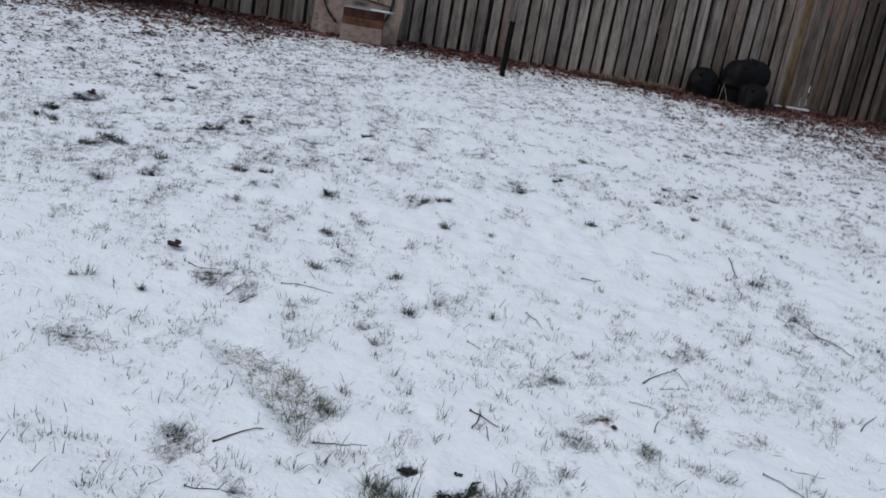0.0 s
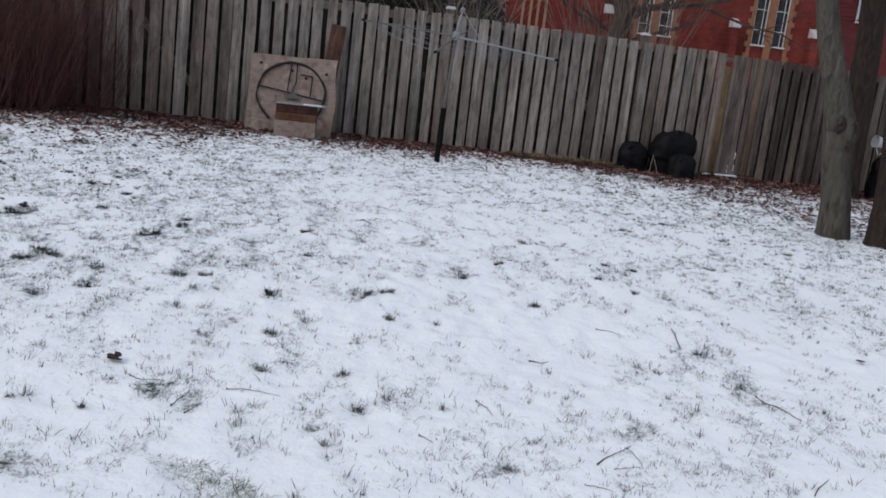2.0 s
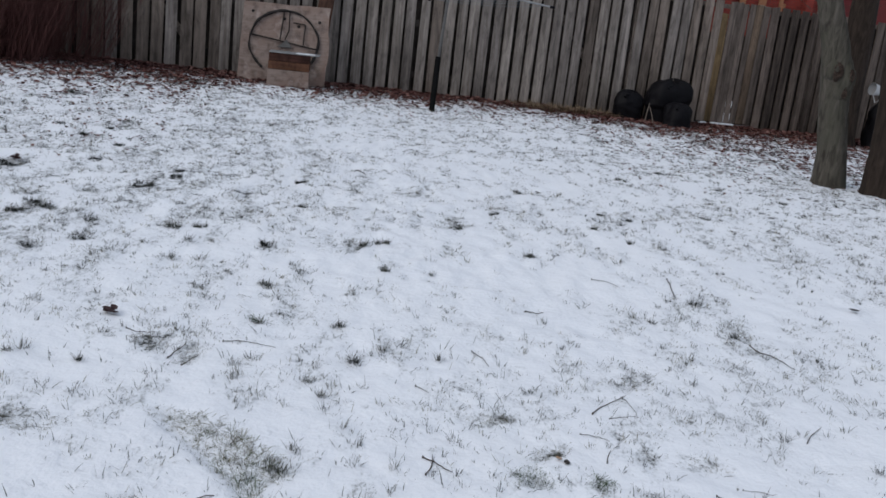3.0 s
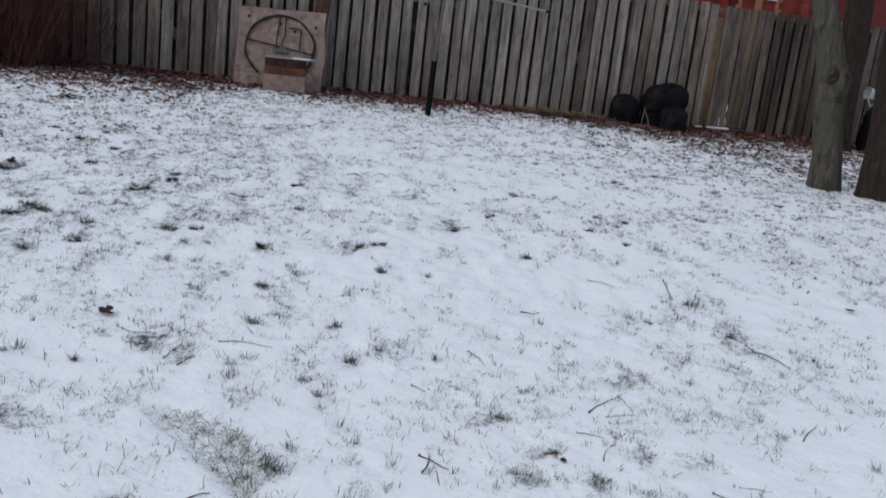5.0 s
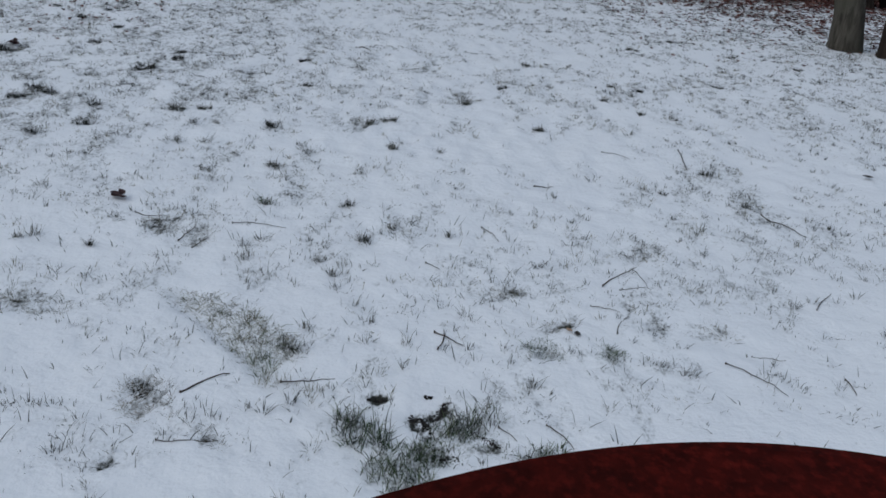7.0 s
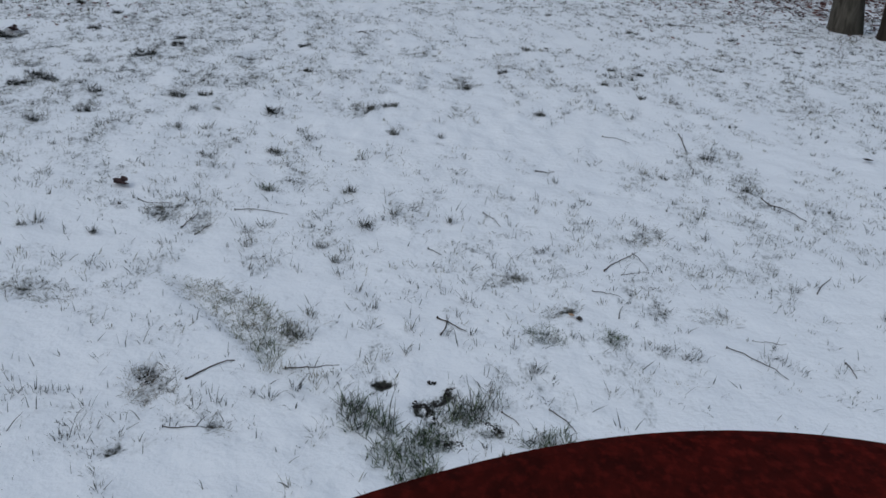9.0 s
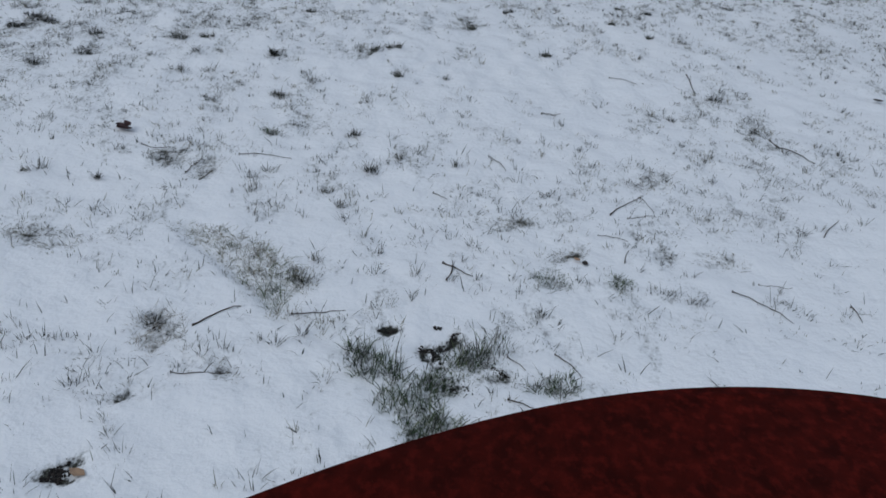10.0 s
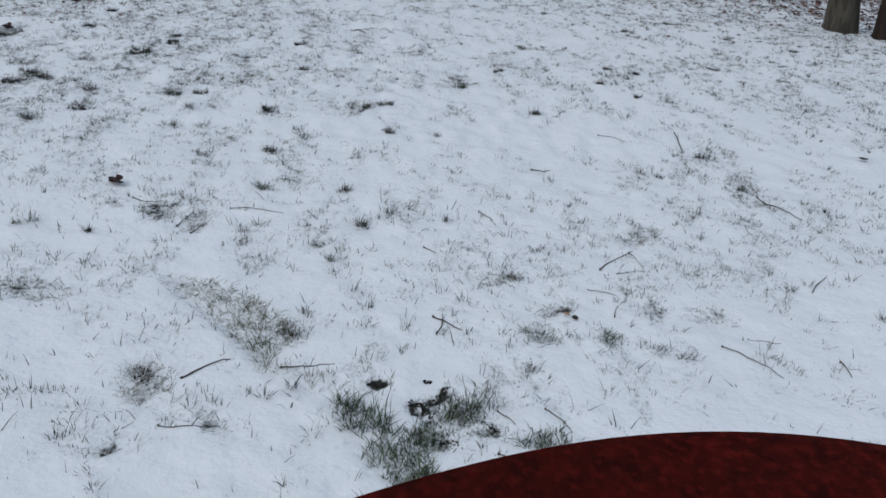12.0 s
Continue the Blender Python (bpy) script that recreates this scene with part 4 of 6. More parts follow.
make_shrub("shrub", "tall bare shrub of fine brown stems before the church", (4.15, 21.4), 80, 1.1, 4.4, 0.009, 17, stems_of=SHRUB_PALE)
make_shrub("shrub", "leafless thicket of thin stems behind the fence", (-6.8, 15.6), 130, 2.6, 2.7, 0.008, 8)


# ================= brick church and its wing =================
def arch(hw, z0, spring, steps=10):
    """Outline of a round-headed opening, from the bottom left round to the bottom right."""
    pts = [(-hw, z0), (-hw, spring)]
    pts += [(-hw * math.cos(math.pi * k / steps), spring + hw * math.sin(math.pi * k / steps)) for k in range(1, steps)]
    return pts + [(hw, spring), (hw, z0)]


def ring_between(outer, inner, y0, y1):
    """A solid band between two outlines of the same number of points."""
    b, n = Build(), len(outer)
    for y in (y0, y1):
        b.v += [(x, y, z) for x, z in outer] + [(x, y, z) for x, z in inner]
    for i in range(n - 1):
        b.f.append([i, i + 1, n + i + 1, n + i])
        b.f.append([2 * n + i, 3 * n + i, 3 * n + i + 1, 2 * n + i + 1])
        b.f.append([n + i, n + i + 1, 3 * n + i + 1, 3 * n + i])
        b.f.append([i, 2 * n + i, 2 * n + i + 1, i + 1])
    b.f += [[0, n, 3 * n, 2 * n], [n - 1, 3 * n - 1, 4 * n - 1, 2 * n - 1]]
    return b


def church_window(church, x, y, sill, top):
    """A lancet with sandstone jambs, a white sash with bars and a white sill."""
    hw, wide = 0.235, 0.365
    spring = top - wide - sill
    w = part("window", ring_between(arch(wide, -0.75, spring), arch(hw, -0.75, spring), -0.07, 0.10), STONE, church, "round-headed window with tan stone surround")
    w.location = (x, y, sill)
    for i in range(int((spring + 0.6) / 0.40)):
        for s in (-1, 1):
            q = part("quoin", Build().box((0, 0, 0), (0.10, 0.15, 0.17)), STONE, w, bevel=0.008)
            q.location = (s * (wide + 0.045), 0.0, -0.40 + i * 0.40)
    b, outline = Build(), arch(hw, 0.0, spring)
    b.v = [(px, 0.06, pz) for px, pz in outline]
    b.f = [list(range(len(outline)))[::-1]]
    part("pane", b, GLASS, w)
    part("sash", ring_between(arch(hw, 0.0, spring), arch(hw - 0.04, 0.04, spring), 0.02, 0.055), WHITE, w)
    for frac in (0.28, 0.66):
        part("glazing_bar", Build().box((0, 0.035, spring * frac), (2 * hw - 0.07, 0.03, 0.026)), WHITE, w)
    part("glazing_bar", Build().box((0.075, 0.035, spring * 0.5), (0.022, 0.03, spring)), WHITE, w)
    part("window_sill", Build().box((0, -0.04, -0.02), (0.52, 0.15, 0.055)), WHITE, w, bevel=0.01)


def church_front(x0, x1, z1, openings, y):
    """The brick face as one sheet, with round-headed holes at the openings (centre, sill, top)."""
    b, hw = Build(), 0.30

    def quad(*pts):
        n = len(b.v)
        b.v += [(px, y, pz) for px, pz in pts]
        b.f.append([n, n + 1, n + 2, n + 3])

    left = x0
    for c, sill, top in sorted(openings):
        spring = top - 0.365
        quad((left, 0), (c - hw, 0), (c - hw, z1), (left, z1))
        quad((c - hw, 0), (c + hw, 0), (c + hw, sill - 0.06), (c - hw, sill - 0.06))
        line = arch(hw, sill - 0.06, spring)[1:-1]
        for (xa, za), (xb, zb) in zip(line, line[1:]):
            quad((c + xa, za), (c + xb, zb), (c + xb, z1), (c + xa, z1))
        left = c + hw
    quad((left, 0), (x1, 0), (x1, z1), (left, z1))
    return b


def make_church():
    y = 35.0
    church = thing("church", "red brick church with paired round-headed windows", "church", (0, 0, 0))
    part("wall", Build().box((8.2, y + 5.45, 3.6), (11.38, 9.5, 7.4)), BRICK, church)
    openings = [(mid + dx, sill, top) for mid, sill, top in ((7.78, 2.32, 3.90), (11.86, 2.38, 4.60)) for dx in (-0.365, 0.365)]
    part("front_wall", church_front(2.5, 13.9, 7.3, openings, y + 0.2), BRICK, church)
    for x in (2.5, 13.9):
        part("corner_return", Build().box((x + (0.02 if x < 5 else -0.02), y + 0.46, 3.65), (0.04, 0.51, 7.3)), BRICK, church)
    roof = Build()
    roof.v = [(2.1, y - 0.2, 7.2), (14.3, y - 0.2, 7.2), (14.3, y + 10.6, 7.2), (2.1, y + 10.6, 7.2), (2.1, y + 5.2, 13.0), (14.3, y + 5.2, 13.0)]
    roof.f = [[0, 1, 5, 4], [2, 3, 4, 5], [0, 4, 3], [1, 2, 5], [3, 2, 1, 0]]
    part("roof", roof, ROOF, church)
    for x, sill, top in openings:
        church_window(church, x, y + 0.2, sill, top)
    for x in (3.20, 3.73):
        arch_ = part("blind_arch", ring_between(arch(0.18, 0.6, 3.29), arch(0.09, 0.6, 3.29), -0.05, 0.04), TAN_STONE, church, "narrow blind arch of tan stone")
        arch_.location = (x, y + 0.2, 0)
    for x, z in ((6.05, 3.05), (10.54, 3.08), (13.42, 3.02)):
        butt = part("buttress", Build().box((x, y + 0.0, z / 2 - 0.1), (0.25, 0.42, z - 0.2)), BRICK, church, bevel=0.01)
        cap = Build()
        cap.v = [(x - 0.14, y - 0.30, z - 0.20), (x + 0.14, y - 0.30, z - 0.20), (x + 0.14, y + 0.2, z - 0.20), (x - 0.14, y + 0.2, z - 0.20), (x - 0.14, y - 0.30, z - 0.08), (x + 0.14, y - 0.30, z - 0.08), (x + 0.14, y + 0.2, z + 0.12), (x - 0.14, y + 0.2, z + 0.12)]
        cap.f = [[3, 2, 1, 0], [4, 5, 6, 7], [0, 1, 5, 4], [1, 2, 6, 5], [2, 3, 7, 6], [3, 0, 4, 7]]
        part("buttress_cap", cap, PALE_STONE, butt, "pale stone weathering")
    # the sided wing that stands back on the far side
    wing = thing("house", "dark red sided house with white trim beside the church", "house", (0, 0, 0))
    part("wall", Build().box((18.6, y + 6.0, 2.5), (9.0, 8.0, 5.2)), SIDING, wing)
    for i in range(34):
        part("siding_board", Build().box((18.6, y + 1.985, 0.15 + i * 0.15), (9.0, 0.05, 0.135)), SIDING, wing)
    part("eave", Build().box((18.6, y + 1.75, 5.25), (9.6, 0.6, 0.28)), WHITE, wing, "white fascia board")
    roof = Build()
    roof.v = [(13.9, y + 1.4, 5.38), (23.4, y + 1.4, 5.38), (23.4, y + 10.6, 5.38), (13.9, y + 10.6, 5.38), (13.9, y + 6, 8.6), (23.4, y + 6, 8.6)]
    roof.f = [[0, 1, 5, 4], [2, 3, 4, 5], [0, 4, 3], [1, 2, 5], [3, 2, 1, 0]]
    part("roof", roof, ROOF, wing)
    win = part("window", ring_between([(-0.42, -0.46), (-0.42, 0.46), (0.42, 0.46), (0.42, -0.46)], [(-0.33, -0.37), (-0.33, 0.37), (0.33, 0.37), (0.33, -0.37)], -0.06, 0.05), WHITE, wing, "white framed window")
    win.location = (15.98, y + 1.95, 4.15)
    part("pane", Build().box((0, 0.02, 0), (0.66, 0.02, 0.74)), GLASS, win)
    part("window_sill", Build().box((0, -0.08, -0.49), (0.94, 0.14, 0.07)), WHITE, win)
    part("glazing_bar", Build().box((0, -0.0, 0), (0.66, 0.03, 0.04)), WHITE, win)


make_church()


# ================= clothesline =================
def make_dryer():
    base = (0.21, 11.5)
    dryer = thing("rotary_clothesline", "rotary clothesline with grey arms and sagging cords on black pipe", "clothesline", (*base, 0))
    part("ground_pipe", Build().tube([(0, 0, -0.06), (0.013, 0, 0.62)], [0.033, 0.033], 14), BLACK_PIPE, dryer, "black pipe socket", smooth=False)
    part("pole", Build().tube([(0.013, 0, 0.55), (0.06, 0, 1.46)], [0.019, 0.018], 12), POLE, dryer)
    part("upper_pole", Build().tube([(0.045, 0, 1.42), (0.105, 0, 1.76)], [0.013, 0.012], 10), STEEL, dryer)
    part("hub", Build().lathe([(0.0, 1.41), (0.04, 1.41), (0.045, 1.44), (0.045, 1.49), (0.03, 1.51), (0.0, 1.51)], 14, (0.06, 0, 0)), STEEL, dryer)
    part("top_hub", Build().lathe([(0.0, 1.73), (0.025, 1.73), (0.03, 1.77), (0.0, 1.79)], 12, (0.105, 0, 0)), STEEL, dryer)
    ends = [Vector((1.22, -0.25, 1.32)), Vector((0.30, 1.10, 1.58)), Vector((-1.03, 0.25, 1.52)), Vector((-0.16, -1.12, 1.27))]
    c = Vector((0.06, 0, 1.45))
    for e in ends:
        mid = c.lerp(e, 0.5)
        part("arm", Build().tube([c, mid, e], [0.0125, 0.011, 0.010] if e.x > 1 else [0.009, 0.008, 0.008], 8), STEEL if e.x > 1 else POLE, dryer, "grey metal arm")
        part("arm_tip", Build().tube([e - (e - c).normalized() * 0.02, e + (e - c).normalized() * 0.03], [0.016, 0.014], 8), BLACK_BAG, dryer)
        if e.x > 1 or e.y > 1:
            part("strut", Build().tube([(0.105, 0, 1.755), c.lerp(e, 0.26) + Vector((0, 0, 0.01))], [0.006, 0.006], 6), STEEL, dryer)
    for k in range(6):
        s = 0.98 - k * 0.115
        for i in range(4):
            a, b = c.lerp(ends[i], s + rnd(-0.03, 0.03)), c.lerp(ends[(i + 1) % 4], s + rnd(-0.03, 0.03))
            sag = rnd(0.01, 0.075) * s
            pts = [a.lerp(b, t) - Vector((0, 0, sag * 4 * t * (1 - t))) for t in np.linspace(0, 1, 9)]
            part("cord", Build().tube(pts, [0.0024] * 9, 4), CORD, dryer)


random.seed(21)
make_dryer()


# ================= plywood board, hoop, crate, plank =================
def make_plywood():
    board = thing("plywood_board", "square weathered plywood sheet leaning against the fence", "board", (-1.67, 12.24, 0.032), 2.0)
    b = Build()
    nx_, nz_ = 12, 12
    lean = math.radians(17)
    for y in (0.0, 0.016):
        for j in range(nz_ + 1):
            for i in range(nx_ + 1):
                u, s = i / nx_ - 0.5, j / nz_
                x = u * 1.10
                # the edge is broken away on one side
                if i == nx_:
                    x -= 0.02 + 0.04 * max(0, s - 0.45) * (1 if s < 0.97 else 0.2) - (0.018 if 0.3 < s < 0.6 else 0)
                h = s * 0.985 + (0.02 * u if j == nz_ else 0) - (0.03 if j == nz_ and 4 < i < 8 else 0) * 0.2
                b.v.append((x, h * math.sin(lean) + y, h * math.cos(lean)))
    row, sheet = nx_ + 1, (nx_ + 1) * (nz_ + 1)
    for j in range(nz_):
        for i in range(nx_):
            a = j * row + i
            b.f.append([a, a + 1, a + 1 + row, a + row])
            a += sheet
            b.f.append([a + row, a + 1 + row, a + 1, a])
    rim = [i for i in range(row)] + [j * row + nx_ for j in range(1, nz_ + 1)] + [nz_ * row + i for i in reversed(range(nx_))] + [j * row for j in reversed(range(1, nz_))]
    for i, a in enumerate(rim):
        c = rim[(i + 1) % len(rim)]
        b.f.append([c, a, a + sheet, c + sheet])
    part("sheet", b, PLYWOOD, board)

    def on_board(x, h, off=0.0):
        return Vector((x, h * math.sin(lean) - off * math.cos(lean), h * math.cos(lean) + off * math.sin(lean)))

    for x, h in ((-0.035, 0.80), (0.15, 0.72), (-0.43, 0.86), (0.40, 0.80)):
        hole = part("bolt", Build().lathe([(0.0, 0.006), (0.016, 0.004), (0.020, 0.0)], 10), IRON, board)
        hole.matrix_basis = Matrix.Translation(on_board(x, h, 0.004)) @ Matrix.Rotation(math.pi / 2 - lean, 4, "X")
    hoop = thing("metal_hoop", "dark iron hoop with thin wire bracket hung on the plywood", "hoop", (-1.67, 12.24, 0.032), 2.0)
    pts = []
    for k in range(41):
        a = radians(-54) + radians(290) * k / 40
        pts.append(on_board(-0.015 + 0.425 * math.cos(a) + 0.006 * math.sin(7 * a), 0.50 + 0.40 * math.sin(a), 0.022))
    part("ring", Build().tube(pts, [0.015 + 0.003 * math.sin(k * 1.9) + 0.004 * math.sin(k * 0.33) for k in range(41)], 7), IRON, hoop)
    for seg in (((-0.41, 0.565), (-0.08, 0.520)), ((-0.08, 0.520), (0.39, 0.450)), ((-0.045, 0.87), (-0.065, 0.53)), ((0.025, 0.89), (0.035, 0.66)), ((0.035, 0.66), (-0.005, 0.53)), ((0.08, 0.76), (0.23, 0.745)), ((0.23, 0.745), (0.225, 0.49))):
        part("wire", Build().tube([on_board(*seg[0], 0.02), on_board(*seg[1], 0.03)], [0.009, 0.009], 5), IRON, hoop)
    plate = Build()
    for off in (0.012, 0.030):
        plate.v += [tuple(on_board(x, h, off)) for x, h in ((-0.09, 0.44), (0.09, 0.44), (0.06, 0.485), (0.015, 0.54), (-0.03, 0.49))]
    plate.f += [[5, 6, 7, 8, 9], [4, 3, 2, 1, 0]] + [[k, (k + 1) % 5, (k + 1) % 5 + 5, k + 5] for k in range(5)]
    part("foot_plate", plate, POLE, hoop, "grey metal foot plate")
    crate = thing("crate", "low wooden crate with a thin metal lid before the plywood", "crate", (-1.555, 12.00, 0.03), 2.0)
    part("lower_panel", Build().box((0, 0, 0.092), (0.50, 0.20, 0.205)), PLYWOOD, crate, "pale panel", bevel=0.006)
    part("middle_panel", Build().box((0.0, 0.012, 0.245), (0.492, 0.19, 0.095)), BOX_WOOD, crate, "brown stained panel", bevel=0.004)
    part("upper_panel", Build().box((0.0, 0.020, 0.345), (0.488, 0.18, 0.100)), CRATE_RED, crate, "dark red stained panel", bevel=0.004)
    part("lid", Build().box((0.06, -0.01, 0.402), (0.60, 0.27, 0.010)), STEEL, crate, "thin grey metal lid", bevel=0.003)
    snow = single("snow_on_lid", Build().box((0, 0, 0), (0.22, 0.10, 0.004)), SNOW_CAP, "dusting of snow on the lid of the crate", "snow", (-1.36, 11.95, 0.439))
    plank = thing("plank", "short brown plank leaning on the fence behind plywood", "plank", (-1.28, 12.62, 0.02))
    ob = part("board", Build().box((0, 0, 0.71), (0.19, 0.03, 1.42)), PLANK_WOOD, plank, bevel=0.005)
    ob.matrix_basis = pose(-0.06, 0, 0, -8, 6.0, 3)


make_plywood()


# ================= bags and bins by the fence =================
def lump(name, label, at, size, seed, lip=0.0, lean=(0.0, 0.0), material=BLACK_BAG, category="bag"):
    """A filled, slumped plastic bag with creases and pleats; lip: how far its upper half hangs over the lower."""
    b, rings, sides = Build(), 26, 56
    for j in range(rings + 1):
        s = j / rings
        r = max(0.0, 1 - s ** 5) ** 0.4
        if s < 0.38:
            r *= 1 - lip * min(1.0, (0.38 - s) / 0.06)
        for k in range(sides):
            a = 2 * math.pi * k / sides
            d = Vector((math.cos(a), math.sin(a), 1.6 * s * size[2] / size[0]))
            crease = abs(noise.noise(d * 2.1 + Vector((seed, 3.1, 0)))) + 0.7 * abs(noise.noise(d * 5.0 + Vector((seed, 7.7, 1.3))))
            pleat = 0.03 * abs(math.sin(a * 7 + 3 * noise.noise(d * 1.5 + Vector((seed, 0, 0))))) * (1 - s)
            q = max(r, 0.02) * (1.05 + 0.30 * noise.noise(d * 0.9 + Vector((0, seed, 0))) - 0.13 * crease - pleat)
            top = s * size[2] * (1 + 0.10 * noise.noise(Vector((math.cos(a), math.sin(a), seed)) * 1.1))
            b.v.append((q * size[0] / 2 * math.cos(a) + lean[0] * s, q * size[1] / 2 * math.sin(a) + lean[1] * s, top))
    for j in range(rings):
        for k in range(sides):
            a, c = j * sides + k, j * sides + (k + 1) % sides
            b.f.append([a, c, c + sides, a + sides])
    b.f.append(list(reversed(range(sides))))
    b.f.append([rings * sides + k for k in range(sides)])
    bag = thing(name, label, category, (*at, fall(*at) - 0.01))
    part("bag", b, material, bag, smooth=True)
    knot = Vector((lean[0] - 0.08 * size[0], -0.34 * size[1] + lean[1], size[2] * 0.86))
    part("knot", Build().tube([knot, knot + Vector((-0.03, -0.03, 0.005)), knot + Vector((-0.05, -0.05, -0.03))], [0.020, 0.010, 0.022], 7), material, bag, "knotted neck")


lump("rubbish_bag", "small full black plastic bag beside the fence", (2.93, 13.42), (0.41, 0.34, 0.385), 2)
lump("rubbish_bag", "large bulging black plastic bag against the fence", (3.46, 13.46), (0.63, 0.46, 0.60), 7, 0.14, (0.05, 0.0))
lump("rubbish_bag", "slumped black plastic bag on the leaf litter", (3.555, 13.08), (0.40, 0.32, 0.32), 9, 0.0, (0.03, 0.06))
lump("rubbish_bag", "dark plastic bag behind the trees at the fence", (6.50, 13.50), (0.36, 0.32, 0.67), 12)
for xa, xb, h in ((3.16, 3.12, 0.26), (3.17, 3.24, 0.22), (3.62, 3.50, 0.12)):
    y = fence_y(xa) - 0.62
    z = hz(xa, y)
    single("stick", Build().tube([(0, 0, -0.01), ((xa - xb) * 0.4, 0.02, h * 0.5), (xa - xb, 0.05, h)], [0.006, 0.005, 0.004], 6), PALE_STICK, "pale dry stick standing before the bags", "stick", (xb, y, z), group="dry sticks")
bucket = thing("bucket", "white bucket tipped on its side on a bag", "bucket", (6.35, 13.47, 0.65))
o = part("pail", Build().lathe([(0.0, 0.0), (0.055, 0.0), (0.085, 0.18), (0.09, 0.185), (0.078, 0.17), (0.05, 0.012), (0.0, 0.012)], 20), WHITE, bucket, smooth=True)
o.matrix_basis = pose(0.10, 0, 0.02, 0, -80, 10)
part("handle", Build().tube([(-0.06, -0.05, -0.02), (-0.03, -0.09, -0.13), (0.03, -0.09, -0.09), (0.10, -0.08, -0.10), (0.13, -0.06, -0.17)], [0.006] * 5, 6), WHITE, bucket)


# ================= the red table by the camera =================
def oval_ring(grow_by, z, sides=128):
    """A level outline of the oval top, wider or narrower by grow_by."""
    out = []
    for k in range(sides):
        a = 2 * math.pi * k / sides
        r = 0.546 + 0.079 * math.cos(2 * (a - radians(33.6))) + grow_by
        out.append((r * math.cos(a), r * math.sin(a), z))
    return out


table = thing("oval_table", "oval dark red table with dull mottled worn paint", "table", (0.192, 0.208, 0.0))
b, sides = Build(), 128
levels = ((-0.16, 0.9995), (-0.024, 1.0), (-0.010, 0.998), (-0.003, 0.992), (0.0, 0.984), (-0.002, 0.973), (-0.010, 0.968), (-0.05, 0.970))
for grow_by, z in levels:
    b.v += oval_ring(grow_by, z)
for i in range(len(levels) - 1):
    for k in range(sides):
        a, c = i * sides + k, i * sides + (k + 1) % sides
        b.f.append([a, a + sides, c + sides, c])
b.f += [list(range(sides)), [(len(levels) - 1) * sides + k for k in reversed(range(sides))]]
part("tabletop", b, RED, table, smooth=False)
for k in range(4):
    a = radians(33.6 + (35, 145, 215, 325)[k])
    x, y = 0.36 * math.cos(a), 0.36 * math.sin(a)
    part("leg", Build().tube([(x * 1.05, y * 1.05, -0.02), (x * 1.02, y * 1.02, 0.5), (x * 0.95, y * 0.95, 0.972)], [0.022, 0.022, 0.024], 12), RED, table)
part("stretcher", Build().tube([(-0.30, -0.20, 0.30), (0.30, 0.20, 0.30)], [0.014, 0.014], 8), RED, table)


# ================= twigs and leaves on the snow =================
def make_twig(a, m, c, r, label="thin dark twig lying on the snow"):
    r *= 0.56
    twig = thing("twig", label, "twig", (m[0], m[1], hz(*m)), group="fallen twigs")
    pts = []
    for k in range(9):
        t = k / 8
        x = (1 - t) ** 2 * a[0] + 2 * t * (1 - t) * (2 * m[0] - (a[0] + c[0]) / 2) + t * t * c[0]
        y = (1 - t) ** 2 * a[1] + 2 * t * (1 - t) * (2 * m[1] - (a[1] + c[1]) / 2) + t * t * c[1]
        pts.append((x - m[0], y - m[1], hz(x, y) - hz(*m) + r * 0.8 + rnd(0, 0.004)))
    part("stem", Build().tube(pts, [r * (1.25 - 0.6 * k / 8) for k in range(9)], 6), TWIG, twig)
    part("knob", Build().lathe([(0.0, -0.006), (r * 1.5, -0.003), (r * 1.7, 0.0), (r * 1.3, 0.004), (0.0, 0.006)], 8, pts[0]), TWIG, twig)


random.seed(31)
